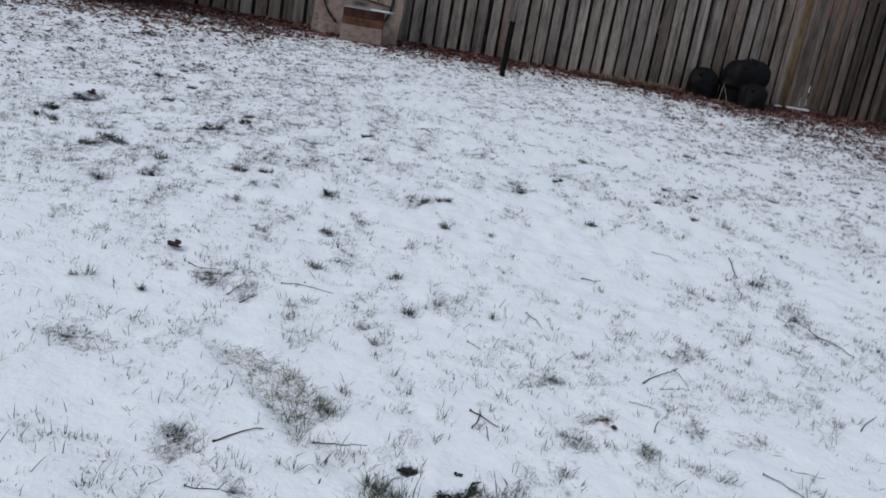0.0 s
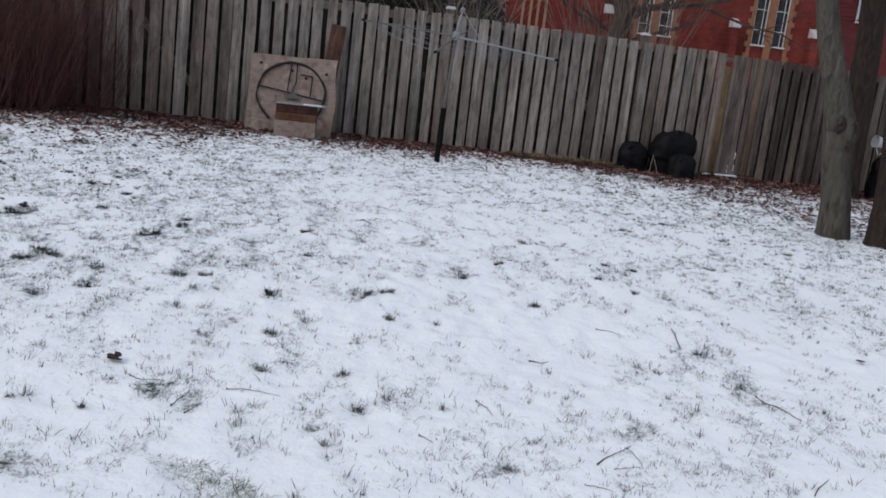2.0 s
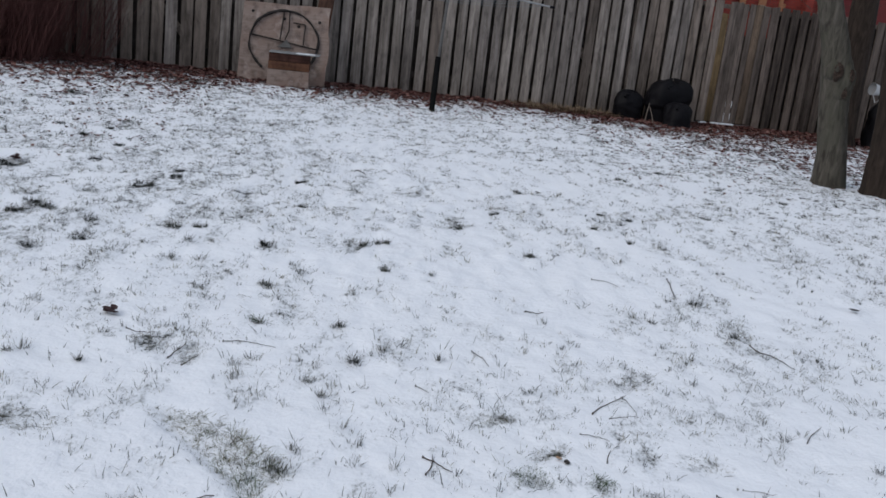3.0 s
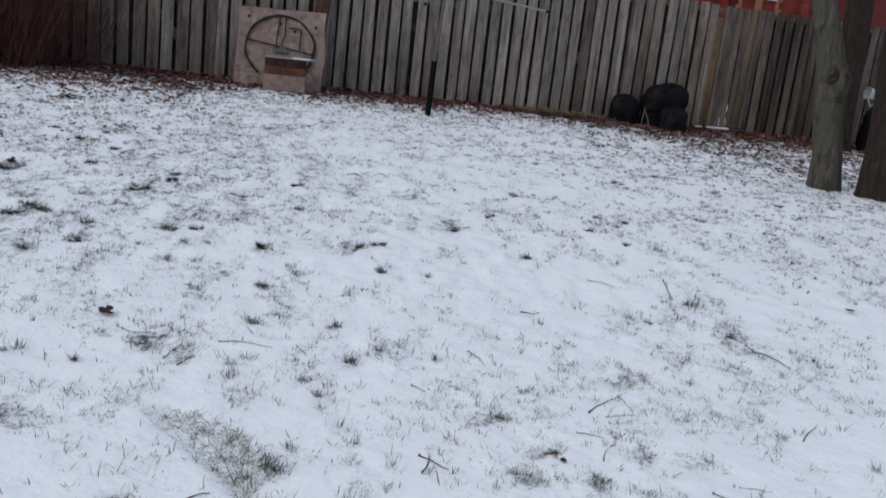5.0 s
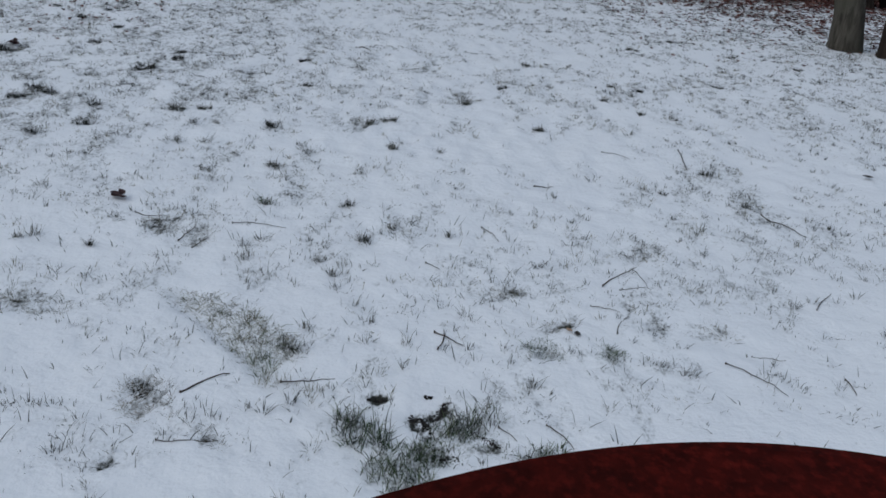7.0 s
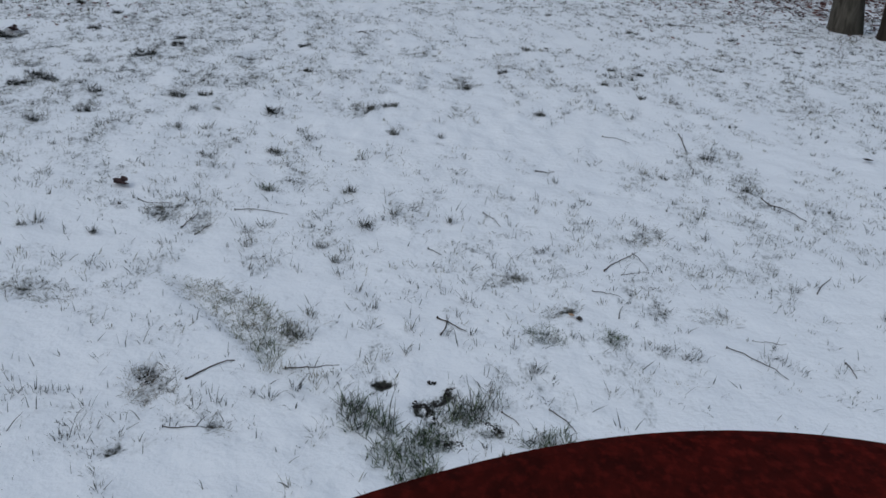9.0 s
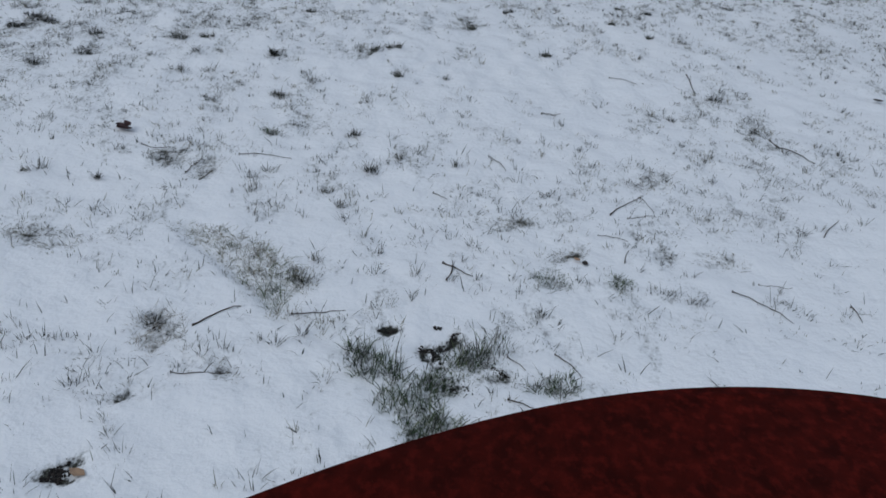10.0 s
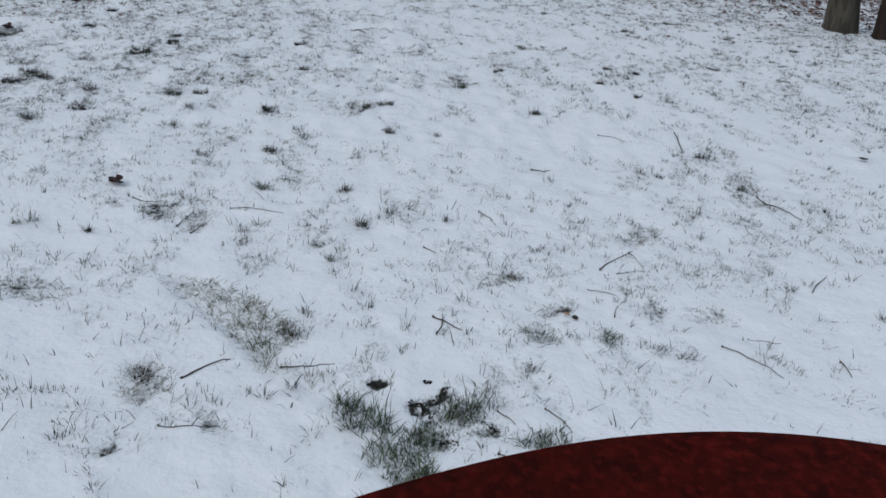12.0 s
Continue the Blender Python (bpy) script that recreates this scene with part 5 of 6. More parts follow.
# both ends, how far the middle is bowed to one side, and the thickness
for xa, ya, xb, yb, bow, r in (
    (-0.56, 2.35, -0.45, 2.48, 0.012, 0.0040), (-0.30, 2.45, -0.15, 2.50, 0.004, 0.0026), (0.76, 3.26, 0.92, 3.45, 0.014, 0.0036),
    (0.90, 3.44, 0.93, 3.27, 0.010, 0.0016), (0.82, 3.24, 0.94, 3.28, 0.012, 0.0016), (1.65, 4.19, 1.78, 3.96, -0.008, 0.0042),
    (1.49, 5.14, 1.46, 4.85, 0.005, 0.0045), (0.14, 2.81, 0.23, 2.74, 0.003, 0.0036), (0.15, 2.71, 0.17, 2.83, -0.008, 0.0030),
    (1.07, 2.74, 1.21, 2.56, 0.012, 0.0026), (1.18, 2.815, 1.28, 2.785, 0.006, 0.0018), (-0.57, 2.13, -0.42, 2.15, -0.006, 0.0022),
    (1.54, 3.20, 1.65, 3.35, 0.006, 0.0028), (1.44, 2.69, 1.44, 2.60, 0.004, 0.0028), (0.448, 2.318, 0.51, 2.221, 0.006, 0.0024), (0.313, 2.29, 0.357, 2.226, 0.005, 0.0022),
    (0.62, 4.36, 0.71, 4.37, 0.004, 0.0040), (-0.651, 3.602, -0.445, 3.611, 0.020, 0.0024), (0.69, 3.095, 0.79, 3.06, 0.002, 0.0020),
    (0.75, 2.90, 0.78, 2.99, 0.004, 0.0026), (0.30, 2.09, 0.43, 2.00, 0.010, 0.0024), (-0.56, 1.65, -0.50, 1.59, 0.003, 0.0030),
    (-1.043, 3.659, -0.914, 3.637, -0.014, 0.0028), (-0.818, 3.417, -0.783, 3.551, 0.004, 0.0030), (-0.752, 3.347, -0.716, 3.476, 0.004, 0.0032), (0.11, 3.36, 0.16, 3.31, 0.003, 0.0026),
    (-0.40, 7.30, -0.31, 7.24, 0.006, 0.0060), (0.34, 3.78, 0.40, 3.62, 0.012, 0.0022), (1.04, 4.98, 1.18, 4.94, 0.014, 0.0026)):
    mx, my, long = (xa + xb) / 2, (ya + yb) / 2, math.hypot(xb - xa, yb - ya)
    make_twig((xa, ya), (mx - (yb - ya) / long * bow, my + (xb - xa) / long * bow), (xb, yb), r)

for x, y, size, material, label in (
    (-1.16, 3.81, 0.07, RUST_LEAF, "curled rust-red dead leaf on the snow"), (0.61, 2.865, 0.036, WET_LEAF, "dark wet dead leaf on the snow"),
    (0.585, 2.88, 0.03, PALE_LEAF, "curled tan dead leaf on the snow"), (2.43, 4.86, 0.06, WET_LEAF, "dark dead leaf on the snow"),
    (-0.685, 1.745, 0.046, PALE_LEAF, "curled tan dead leaf on the snow"), (1.0, 7.24, 0.06, WET_LEAF, "dark dead leaf on the snow"),
    (-2.63, 6.49, 0.08, RUST_LEAF, "curled rust-red dead leaf on the snow")):
    up = 0.14 if "curled rust" in label else 0.10
    b = Build().leaf((0, 0, size * 0.06 + up * 0.03), size * (1 + up * 0.6), rnd(0, 6.28), up, up * 0.5)
    if up > 0.12:
        b.leaf((size * 0.35, -size * 0.15, size * 0.10), size * 0.9, rnd(0, 6.28), 0.15, -0.2)
        b.leaf((-size * 0.2, size * 0.2, size * 0.16), size * 0.7, rnd(0, 6.28), 0.2, 0.3)
    if size > 0.06:
        b.leaf((size * 0.3, size * 0.15, size * 0.2), size * 0.7, rnd(0, 6.28), 0.35, -0.3)
    single("dead_leaf", b, material, label, "leaf", (x, y, hz(x, y)), group="dead leaves")


# ================= tufts of grass =================
def tuft(b, x, y, n, r, h, w=0.0028, droop=0.7, lie=1.0):
    for _ in range(n):
        a, q = rnd(0, 6.28), r * math.sqrt(rnd(0, 1))
        bx, by = x + math.cos(a) * q, y + math.sin(a) * q
        a += rnd(-0.9, 0.9)
        hh = h * rnd(0.45, 1.15) * (1 if y < 5 else max(0.6, 1 - 0.05 * (y - 5)))
        out = hh * rnd(0.15, droop + 0.3)
        z = hz(bx, by) - 0.006
        b.blade((bx, by, z), (bx + math.cos(a) * out, by + math.sin(a) * out, z + 0.006 * (1 - lie) + hh * rnd(0.5, 1.0) * lie), w * rnd(0.6, 1.2) * 0.72, (hh * rnd(0.0, 0.16), rnd(-0.8, 0.8)))


def grass_thing(b, x, y, material, label):
    """Links one tuft of blades as a thing that stands at its middle."""
    z = hz(x, y)
    b.v = [(p[0] - x, p[1] - y, p[2] - z) for p in b.v]
    root = thing("grass_tuft", label, "grass", (x, y, z), group="tufts of grass")
    tagged(part("crown", b, material, root), kind="stuff")


def make_tuft(x, y, n, r, h, material, label, w=0.003, droop=0.7, lie=1.0):
    b = Build()
    tuft(b, x, y, n, r, h, w, droop, lie)
    grass_thing(b, x, y, material, label)


def make_mark(corners, n, h, material, label, w=0.002, droop=1.2, lie=1.0, rim=0.012):
    """Grass filling a patch between corners, sparser towards its ragged rim."""
    b = Build()
    xs, ys = [c[0] for c in corners], [c[1] for c in corners]
    made = 0
    while made < n:
        x, y = rnd(min(xs) - rim, max(xs) + rim), rnd(min(ys) - rim, max(ys) + rim)
        d = inside(x, y, corners)
        if d < -rim or rnd(0, 1) > 0.35 + (d + rim) * 30 or noise.noise(Vector((x * 45, y * 45, 3.3))) < -0.18:
            continue
        tuft(b, x, y, random.choice((1, 1, 2, 3)), 0.006, h * rnd(0.5, 1.2), w, droop, lie)
        made += 1
    grass_thing(b, sum(xs) / len(xs), sum(ys) / len(ys), material, label)


def make_soil(corners, n, size, label="crumbs of wet dark soil bared in the snow"):
    """Small angular crumbs strewn inside an outline, the largest in its middle."""
    b, made = Build(), 0
    xs, ys = [c[0] for c in corners], [c[1] for c in corners]
    mx, my = sum(xs) / len(xs), sum(ys) / len(ys)
    while made < n:
        x, y = rnd(min(xs), max(xs)), rnd(min(ys), max(ys))
        d = inside(x, y, corners)
        if d < -0.004 or rnd(0, 1) > 0.3 + d * 60:
            continue
        r, turn, first = size * rnd(0.4, 1.0), rnd(0, 6.28), len(b.v)
        z = hz(x, y) - hz(mx, my) + r * 0.25
        b.v.append((x - mx, y - my, z + r * rnd(0.4, 0.8)))
        for k in range(6):
            a, q = turn + k * 1.047, r * rnd(0.7, 1.2)
            b.v.append((x - mx + math.cos(a) * q, y - my + math.sin(a) * q, z + r * rnd(-0.2, 0.3)))
        b.v.append((x - mx, y - my, z - r))
        for k in range(6):
            c, e = first + 1 + k, first + 1 + (k + 1) % 6
            b.f += [[first, c, e], [first + 7, e, c]]
        made += 1
    single("soil", b, SOIL, label, "soil", (mx, my, hz(mx, my)))


random.seed(43)
make_soil(HOLE, 120, 0.005, "wet black soil in a small thawed hole")
make_soil([(0.058, 2.312), (0.079, 2.336), (0.118, 2.318), (0.134, 2.256), (0.101, 2.290)], 110, 0.0055)
make_soil([(0.112, 2.330), (0.176, 2.412), (0.186, 2.400), (0.172, 2.360), (0.135, 2.318)], 110, 0.0055)
make_soil([(0.108, 2.416), (0.110, 2.428), (0.134, 2.424), (0.134, 2.412)], 24, 0.0045)
make_soil([(0.263, 2.232), (0.270, 2.246), (0.296, 2.230), (0.315, 2.200), (0.300, 2.196), (0.283, 2.220)], 46, 0.0045)
make_soil([(0.150, 2.140), (0.155, 2.165), (0.200, 2.150), (0.205, 2.130)], 46, 0.005)
make_soil([(-0.760, 1.715), (-0.750, 1.760), (-0.710, 1.785), (-0.700, 1.750), (-0.715, 1.715)], 130, 0.006, "wet black soil in a small thawed hole")
make_soil([(-0.700, 2.345), (-0.690, 2.400), (-0.650, 2.390), (-0.640, 2.330), (-0.670, 2.310)], 50, 0.004, "brown soil under a round clump of dry grass")

random.seed(44)
STRIP_LABEL = "dry grass along a scuffed bare strip and its shadowed edge"
for material, n, h, lie in ((STRAW, 680, 0.052, 0.38), (PALE_GREEN, 380, 0.050, 0.42), (GRASS, 130, 0.044, 0.5), (DARK_GRASS, 40, 0.040, 0.7)):
    make_mark(STRIP, n, h, material, STRIP_LABEL, 0.0026, 1.0, lie)
make_mark([(-0.42, 2.60), (-0.36, 2.47), (-0.335, 2.54), (-0.38, 2.62)], 60, 0.062, GREEN_GRASS, STRIP_LABEL, 0.0024, 0.6, 0.95)
make_mark([(-0.37, 2.69), (-0.29, 2.60), (-0.25, 2.64), (-0.33, 2.72)], 70, 0.064, DARK_GRASS, STRIP_LABEL, 0.0022, 0.6, 0.95)
make_mark([(-0.36, 2.44), (-0.20, 2.36), (-0.15, 2.40), (-0.30, 2.48)], 90, 0.048, STRAW, STRIP_LABEL, 0.0019, 0.7)
# narrow row of dark blades that draws the shadow line of the ledge
make_mark([(-0.785, 2.978), (-0.56, 2.710), (-0.545, 2.722), (-0.765, 2.988)], 70, 0.020, DARK_GRASS, STRIP_LABEL, 0.0028, 1.1, 0.5, 0.004)
FLAT_LABEL = "flattened dark grass showing through thin snow"
for corners, n, straw in ((STRIP_FAR, 330, 0.4), (FLAT_A, 170, 0.55), (FLAT_B, 140, 0.45), (FLAT_C, 130, 0.45), (FLAT_D, 110, 0.4), (FLAT_E, 60, 0.3), (FLAT_F, 120, 0.5), (LOW_A, 80, 0.2), (LOW_B, 60, 0.1), (BROWN, 110, 0.6)):
    for material, share in ((DARK_GRASS, 0.75 - straw), (GRASS, 0.35), (STRAW, straw)):
        make_mark(corners, max(8, int(n * share)), 0.036, material, FLAT_LABEL, 0.0022, 1.2, 0.45)
for corners, n in ((GREEN_A, 190), (GREEN_B, 110)):
    make_mark(corners, n, 0.034, GREEN_GRASS, "small green grass tuft in the snow", 0.0022, 1.0, 0.7)
    make_mark(corners, n // 2, 0.030, PALE_GREEN, "small green grass tuft in the snow", 0.0024, 1.0, 0.7)
    make_mark(corners, n // 5, 0.030, DARK_GRASS, "small green grass tuft in the snow", 0.0022, 1.0, 0.6)
for corners, n in (([(0.82, 2.68), (0.83, 2.72), (0.97, 2.69), (0.98, 2.63), (0.90, 2.64)], 90), ([(1.14, 2.67), (1.16, 2.71), (1.28, 2.65), (1.29, 2.60), (1.22, 2.61)], 70)):
    make_mark(corners, n // 2, 0.044, GRASS, FLAT_LABEL, 0.0024, 0.9, 0.7)
    make_mark(corners, n // 3, 0.044, DARK_GRASS, FLAT_LABEL, 0.0024, 0.9, 0.7)
PATCH_LABEL = "trampled green and dark grass in thawed snow"
# outline; how many green, dark, pale green and dry blades; their length and how upright they stand
for corners, counts, tall, lie in (
    (TUFT_A, (110, 60, 20, 12), 0.062, 0.95), (TUFT_B, (150, 70, 90, 24), 0.056, 0.8), (TUFT_C, (80, 36, 40, 12), 0.042, 0.6),
    (TUFT_D, (66, 34, 24, 40), 0.062, 0.95), (TUFT_E, (70, 30, 40, 30), 0.046, 0.7), (TUFT_F, (130, 50, 130, 30), 0.052, 0.65),
    (PALE, (10, 6, 60, 30), 0.034, 0.35), (CRUMBS, (4, 14, 6, 20), 0.030, 0.5)):
    for material, n in zip((GREEN_GRASS, DARK_GRASS, PALE_GREEN, GRASS), counts):
        make_mark(corners, int(n * 1.35), tall, material, PATCH_LABEL, 0.0031, 0.8, lie)
for material, n in ((DARK_GRASS, 12), (GREEN_GRASS, 10), (GRASS, 16)):
    make_mark([(0.21, 2.28), (0.25, 2.36), (0.31, 2.40), (0.32, 2.33), (0.285, 2.27)], n, 0.085, material, PATCH_LABEL, 0.0026, 0.55)
make_mark([(-0.598, 3.30), (-0.585, 3.42), (-0.565, 3.42), (-0.56, 3.29)], 36, 0.046, DARK_GRASS, FLAT_LABEL, 0.0026, 0.8, 0.8)
make_mark([(-0.60, 3.86), (-0.60, 3.90), (-0.55, 3.90), (-0.54, 3.85)], 60, 0.050, GREEN_GRASS, "small green grass tuft in the snow", 0.0026, 0.8, 0.9)
for xa, ya, xb, yb in ((-0.548, 3.421, -0.465, 3.394), (-0.442, 3.398, -0.376, 3.442), (-0.297, 3.455, -0.205, 3.512)):
    b = Build()
    for k in range(22):
        t = rnd(0, 1)
        tuft(b, xa + (xb - xa) * t, ya + (yb - ya) * t + rnd(-0.008, 0.008), 1, 0.008, 0.030, 0.0026, 1.3, 0.45)
    grass_thing(b, (xa + xb) / 2, (ya + yb) / 2, GRASS, "bent grey grass along a shallow furrow in the snow")
make_mark(THAW, 60, 0.014, DARK_GRASS, "wet dead stalks in a small thawed hole", 0.0034, 1.5, 0.4)
for material, n, lie in ((WARM_STRAW, 150, 0.6), (STRAW, 120, 0.6), (GRASS, 100, 0.6), (DARK_GRASS, 110, 0.6)):
    make_mark(ROUND, n, 0.036, material, "round clump of brown dry grass in the snow", 0.0019, 1.2, lie, 0.02)
make_tuft(-0.675, 2.37, 70, 0.030, 0.030, DARK_GRASS, "round clump of brown dry grass in the snow", 0.0022, 1.2, 0.7)
random.seed(41)
for x, y, r in CLUMPS:
    b = Build()
    faint = (x, y) in FAINT
    n = int((26 + 1300 * r) * (0.6 if faint else 1.0))
    for _ in range(3):
        tuft(b, x + rnd(-0.8, 0.8) * r, y + rnd(-0.5, 0.5) * r, int(n * rnd(0.15, 0.55)), r * rnd(0.2, 0.45), (0.045 + 0.60 * r) * rnd(0.55, 1.1), 0.0034, rnd(0.25, 0.6))
    tuft(b, x, y, n // 2, r * 0.9, 0.022, 0.0034, 1.0, 0.5)
    grass_thing(b, x, y, GRASS if faint else DARK_GRASS, "grey dry clump of grass in the snow" if faint else "dark upright clump of grass in the snow")
    make_tuft(x, y, n // 2, r * 1.6, 0.040, GRASS, "thin dry blades round a dark clump of grass", 0.0024, 0.9)
for x, y, r in SPRAYS + MORE_SPRAYS:
    b = Build()
    for _ in range(random.randint(2, 4)):
        tuft(b, x + rnd(-0.9, 0.9) * r, y + rnd(-0.6, 0.6) * r, random.randint(4, 9), 0.012, rnd(0.030, 0.052), 0.0028, rnd(0.4, 0.9))
    grass_thing(b, x, y, random.choice((DARK_GRASS, GRASS)), "loose spray of thin grass blades in the snow")
for xa, ya, xb, yb in ((1.28, 2.50, 1.44, 2.36), (0.65, 2.74, 0.87, 2.67), (1.44, 2.36, 1.62, 2.16)):
    b = Build()
    for k in range(11):
        t = (k + rnd(0, 1)) / 11
        tuft(b, xa + (xb - xa) * t, ya + (yb - ya) * t + rnd(-0.01, 0.01), random.randint(2, 5), 0.012, rnd(0.014, 0.034), 0.0030, 1.0, 0.7)
    grass_thing(b, (xa + xb) / 2, (ya + yb) / 2, DARK_GRASS, "line of bent grass along an old track in the snow")
for x, y, r in MATS + FAR_MATS:
    b = Build()
    for _ in range(random.randint(4, 6)):
        tuft(b, x + rnd(-1.0, 1.0) * r, y + rnd(-0.9, 0.9) * r, int(rnd(0.4, 1.2) * (16 + 800 * r)), r * rnd(0.10, 0.38), rnd(0.026, 0.044), 0.0040, 0.8, 0.9)
    tuft(b, x, y, int(14 + 500 * r), r * 1.1, 0.056, 0.0038, 0.45)
    grass_thing(b, x, y, GRASS if (x, y) in FAINT else DARK_GRASS, "low matted grass breaking through the snow")
# a wavy line of dark blades in place of the shadow below each edge
for xa, ya, xb, yb in CRACKS:
    b = Build()
    long = math.hypot(xb - xa, yb - ya)
    for k in range(int(long * 420)):
        t = rnd(0, 1)
        off = 0.012 * math.sin(t * 5 + xa * 9)
        tuft(b, xa + (xb - xa) * t, ya + (yb - ya) * t + off + rnd(-0.008, 0.008), 1, 0.008, 0.028, 0.0042, 1.3, 0.6)
    grass_thing(b, (xa + xb) / 2, (ya + yb) / 2, DARK_GRASS, "bent dark blades drawing the shadow of a shrunken snow edge")
for x, y in ((-0.47, 1.56), (-0.24, 1.60), (-0.43, 1.59), (-0.58, 1.55), (-0.80, 1.67), (-0.60, 1.80), (-0.51, 1.64), (-0.78, 2.10), (-0.30, 1.73), (-0.79, 2.05), (-0.72, 1.58)):
    make_tuft(x, y, 14, 0.035, 0.046, DARK_GRASS, "few dark grass blades in the snow", 0.0024)
for x, y, n in ((1.79, 13.05, 420), (2.15, 13.15, 420), (2.52, 13.28, 300), (1.47, 13.1, 160)):
    make_tuft(x, y, int(n * 1.3), 0.26, 0.17, WARM_STRAW, "mound of dry straw-coloured grass at the fence", 0.012, 1.3)


# ---- uncounted grass and leaves ----
def scatter_grass():
    random.seed(51)
    b, d, p_ = Build(), Build(), Build()

    def place(power):
        y = 1.0 + 12.6 * rnd(0, 1) ** power
        half = 0.52 * y + 0.9
        return rnd(-half, half), y

    def pick():
        q = rnd(0, 1)
        return d if q < 0.26 else (b if q < 0.80 else p_)

    # sprays of a few blades from one root
    for _ in range(62000):
        x, y = place(0.66)
        if y > fence_y(x) - 0.2 or rnd(0, 1) > thick(x, y) * 0.75:
            continue
        if y > 3.8 and rnd(0, 1) < 0.45 or x > 0.35 and y < 2.7 and rnd(0, 1) < 0.4:
            continue
        wide = 0.0023 + 0.00024 * y
        if rnd(0, 1) < 0.24:
            tuft(pick(), x, y, 1, 0.01, rnd(0.025, 0.060), wide * 0.9, 0.6)
        else:
            tuft(pick(), x, y, random.randint(2, 9) + (4 if y > 3.8 else 0), rnd(0.005, 0.026), rnd(0.018, 0.046), wide, rnd(0.3, 0.9))
    # faint broken streaks of fine dry grass farther off
    for _ in range(19000):
        x, y = place(0.50)
        if y < 3.6 or y > fence_y(x) - 0.1 or rnd(0, 1) > 0.12 + thick(x, y) * 0.8:
            continue
        a, n, step = rnd(0, 6.28), random.randint(1, 4), rnd(0.012, 0.030)
        to = pick()
        for k in range(n):
            a += rnd(-0.5, 0.5)
            x, y = x + math.cos(a) * step, y + math.sin(a) * step
            tuft(to, x, y, random.randint(2, 5), 0.012, 0.016 + 0.0016 * y, 0.0024 + 0.00026 * y, 0.9, rnd(0.4, 1.0))
    # small dark dashes of bent grass, thicker towards the fence
    for _ in range(5200):
        x, y = place(0.42)
        if y < 4.6 or y > fence_y(x) - 0.1 or rnd(0, 1) > 0.25 + thick(x, y) * 0.6:
            continue
        size = 0.008 + 0.022 * rnd(0, 1) ** 2
        tuft(d, x, y, int(6 + 420 * size), size, rnd(0.014, 0.030), 0.0026 + 0.00012 * y, 1.3, 0.6)
        if rnd(0, 1) < 0.4:
            tuft(d, x + rnd(-2, 2) * size, y, int(4 + 260 * size), size * 0.7, rnd(0.012, 0.022), 0.0026 + 0.00012 * y, 1.4, 0.5)
    # the rough strip along the fence, where the snow is thin
    for _ in range(5200):
        x = rnd(-7.5, 7.5)
        y = fence_y(x) - 0.3 - 2.3 * rnd(0, 1) ** 1.4
        if rnd(0, 1) > 0.5 + 0.9 * noise.noise(Vector((x * 1.3, y * 2.2, 5.5))):
            continue
        tuft(pick(), x, y, random.randint(3, 8), rnd(0.015, 0.04), rnd(0.02, 0.045), 0.0048, 1.2, 0.7)
    # the lawn goes on beside and behind the table
    for _ in range(9000):
        x, y = rnd(-8, 8), rnd(-6, 9)
        if y > 1.0 and abs(x) < 0.52 * y + 0.9 or rnd(0, 1) > thick(x, y) * 0.7:
            continue
        tuft(pick(), x, y, random.randint(2, 8), rnd(0.012, 0.05), rnd(0.02, 0.05), 0.002, rnd(0.3, 1.2))
    # long dark single blades close by
    for _ in range(1900):
        y = rnd(1.15, 3.8)
        x = rnd(-0.5 * y - 0.4, 0.5 * y + 0.4)
        if x > 0.4 and rnd(0, 1) < 0.5:
            continue
        if rnd(0, 1) > 0.35 + thick(x, y) * 0.5:
            continue
        tuft(d, x, y, random.choice((1, 1, 2, 3)), 0.012, rnd(0.030, 0.060), 0.0036, 0.8)
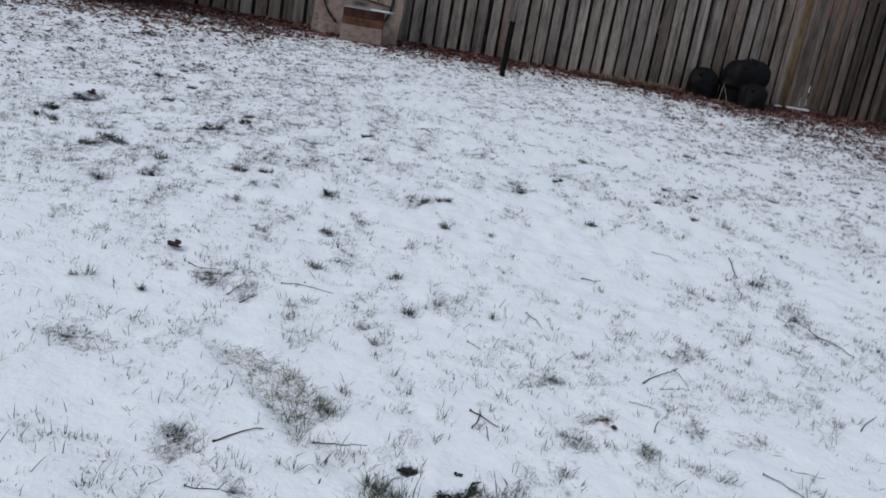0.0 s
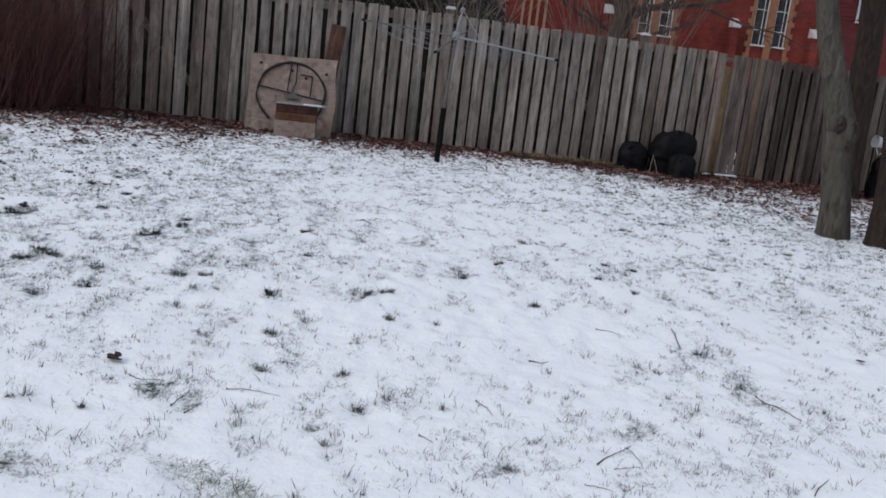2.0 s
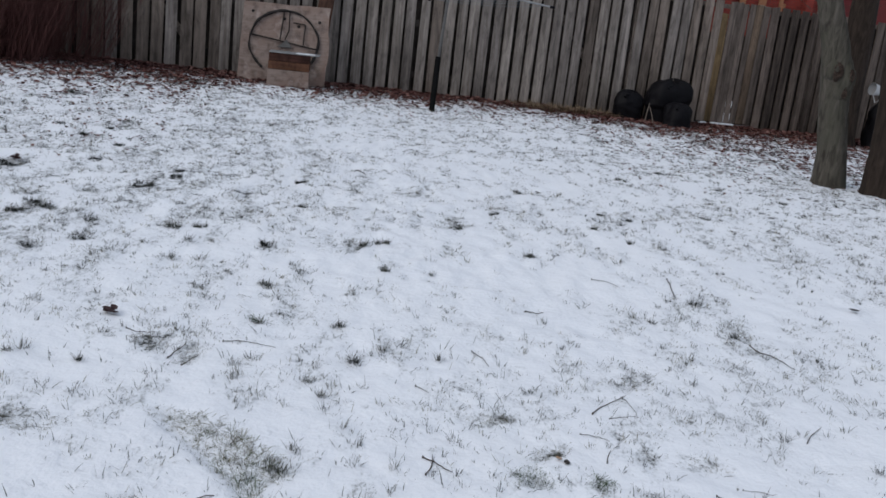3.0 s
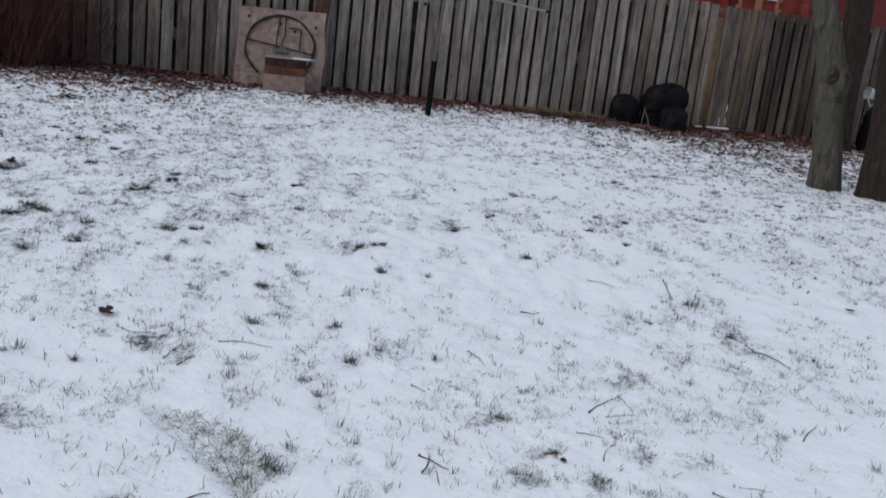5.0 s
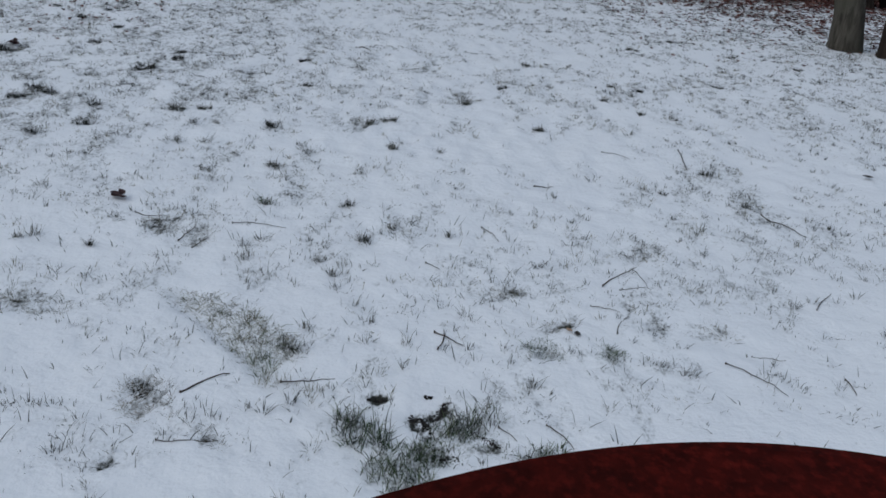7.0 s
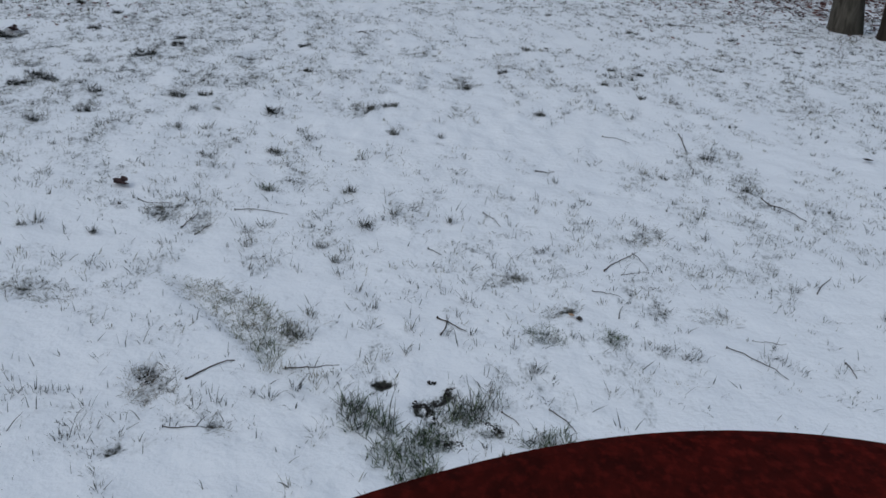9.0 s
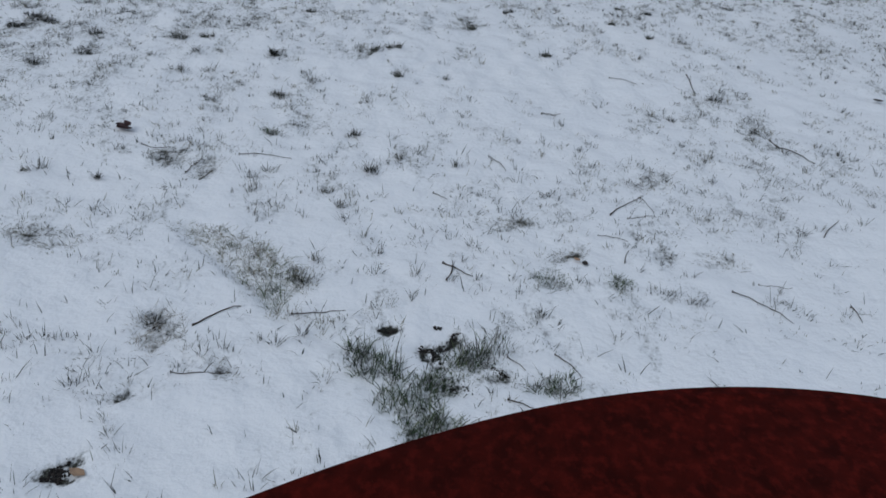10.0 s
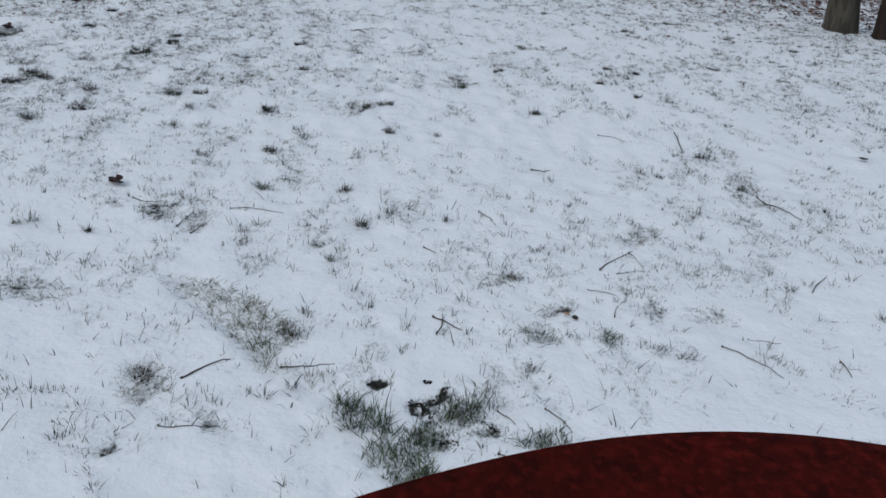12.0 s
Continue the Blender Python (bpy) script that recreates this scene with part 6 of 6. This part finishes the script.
    # flattened sprays, longer than wide
    for _ in range(4600):
        x, y = place(0.6)
        if y > fence_y(x) - 0.2 or rnd(0, 1) > thick(x, y) * 0.6:
            continue
        a, n = rnd(-0.5, 0.5), random.randint(2, 5)
        size = rnd(0.012, 0.035)
        to = pick()
        for k in range(n):
            off = (k - n / 2) * size * 1.1
            tuft(to, x + math.cos(a) * off, y + math.sin(a) * off, random.randint(3, 7), size * 0.8, rnd(0.016, 0.034), 0.002 + 0.00025 * y, 1.3, 0.6)
    single("grass", b, GRASS, "thin dry lawn grass poking through the snow", "grass", kind="stuff")
    single("grass", d, DARK_GRASS, "thin dark lawn grass poking through the snow", "grass", kind="stuff")
    single("grass", p_, STRAW, "pale straw-coloured lawn grass poking through the snow", "grass", kind="stuff")


def scatter_leaves():
    random.seed(61)
    b = Build()
    for _ in range(60000):
        x = rnd(-7.5, 7.5)
        y = fence_y(x) + 0.05 - 4.4 * rnd(0, 1) ** 1.8
        if y > fence_y(x) - 0.03 or rnd(0, 1) > litter(x, y) ** 1.3 * max(0.15, min(1.0, 0.72 + 1.1 * noise.noise(Vector((x * 1.9, y * 3.2, 7.0))))):
            continue
        b.leaf((x, y, hz(x, y) + rnd(0.002, 0.014)), rnd(0.035, 0.085), rnd(0, 6.28), rnd(0.05, 0.3), rnd(-0.4, 0.4))
    for _ in range(34000):
        x = rnd(-7.5, 7.5)
        y = fence_y(x) - 6.6 * rnd(0, 1) ** 1.2
        d = fence_y(x) - y
        reach = 6.6 if x < -2 else (6.0 if x > 2.0 else 2.8)
        if d < 0.05 or rnd(0, 1) > 0.60 * max(0.0, 1 - d / reach) * (1 + 1.2 * noise.noise(Vector((x * 1.7, y * 2.4, 3.3)))):
            continue
        b.leaf((x, y, hz(x, y) + rnd(0.002, 0.010)), rnd(0.02, 0.05), rnd(0, 6.28), rnd(0.05, 0.3), rnd(-0.4, 0.4))
    single("leaf_litter", b, LEAVES, "reddish brown dead leaves lying along the fence", "leaves", kind="stuff")


scatter_grass()
scatter_leaves()
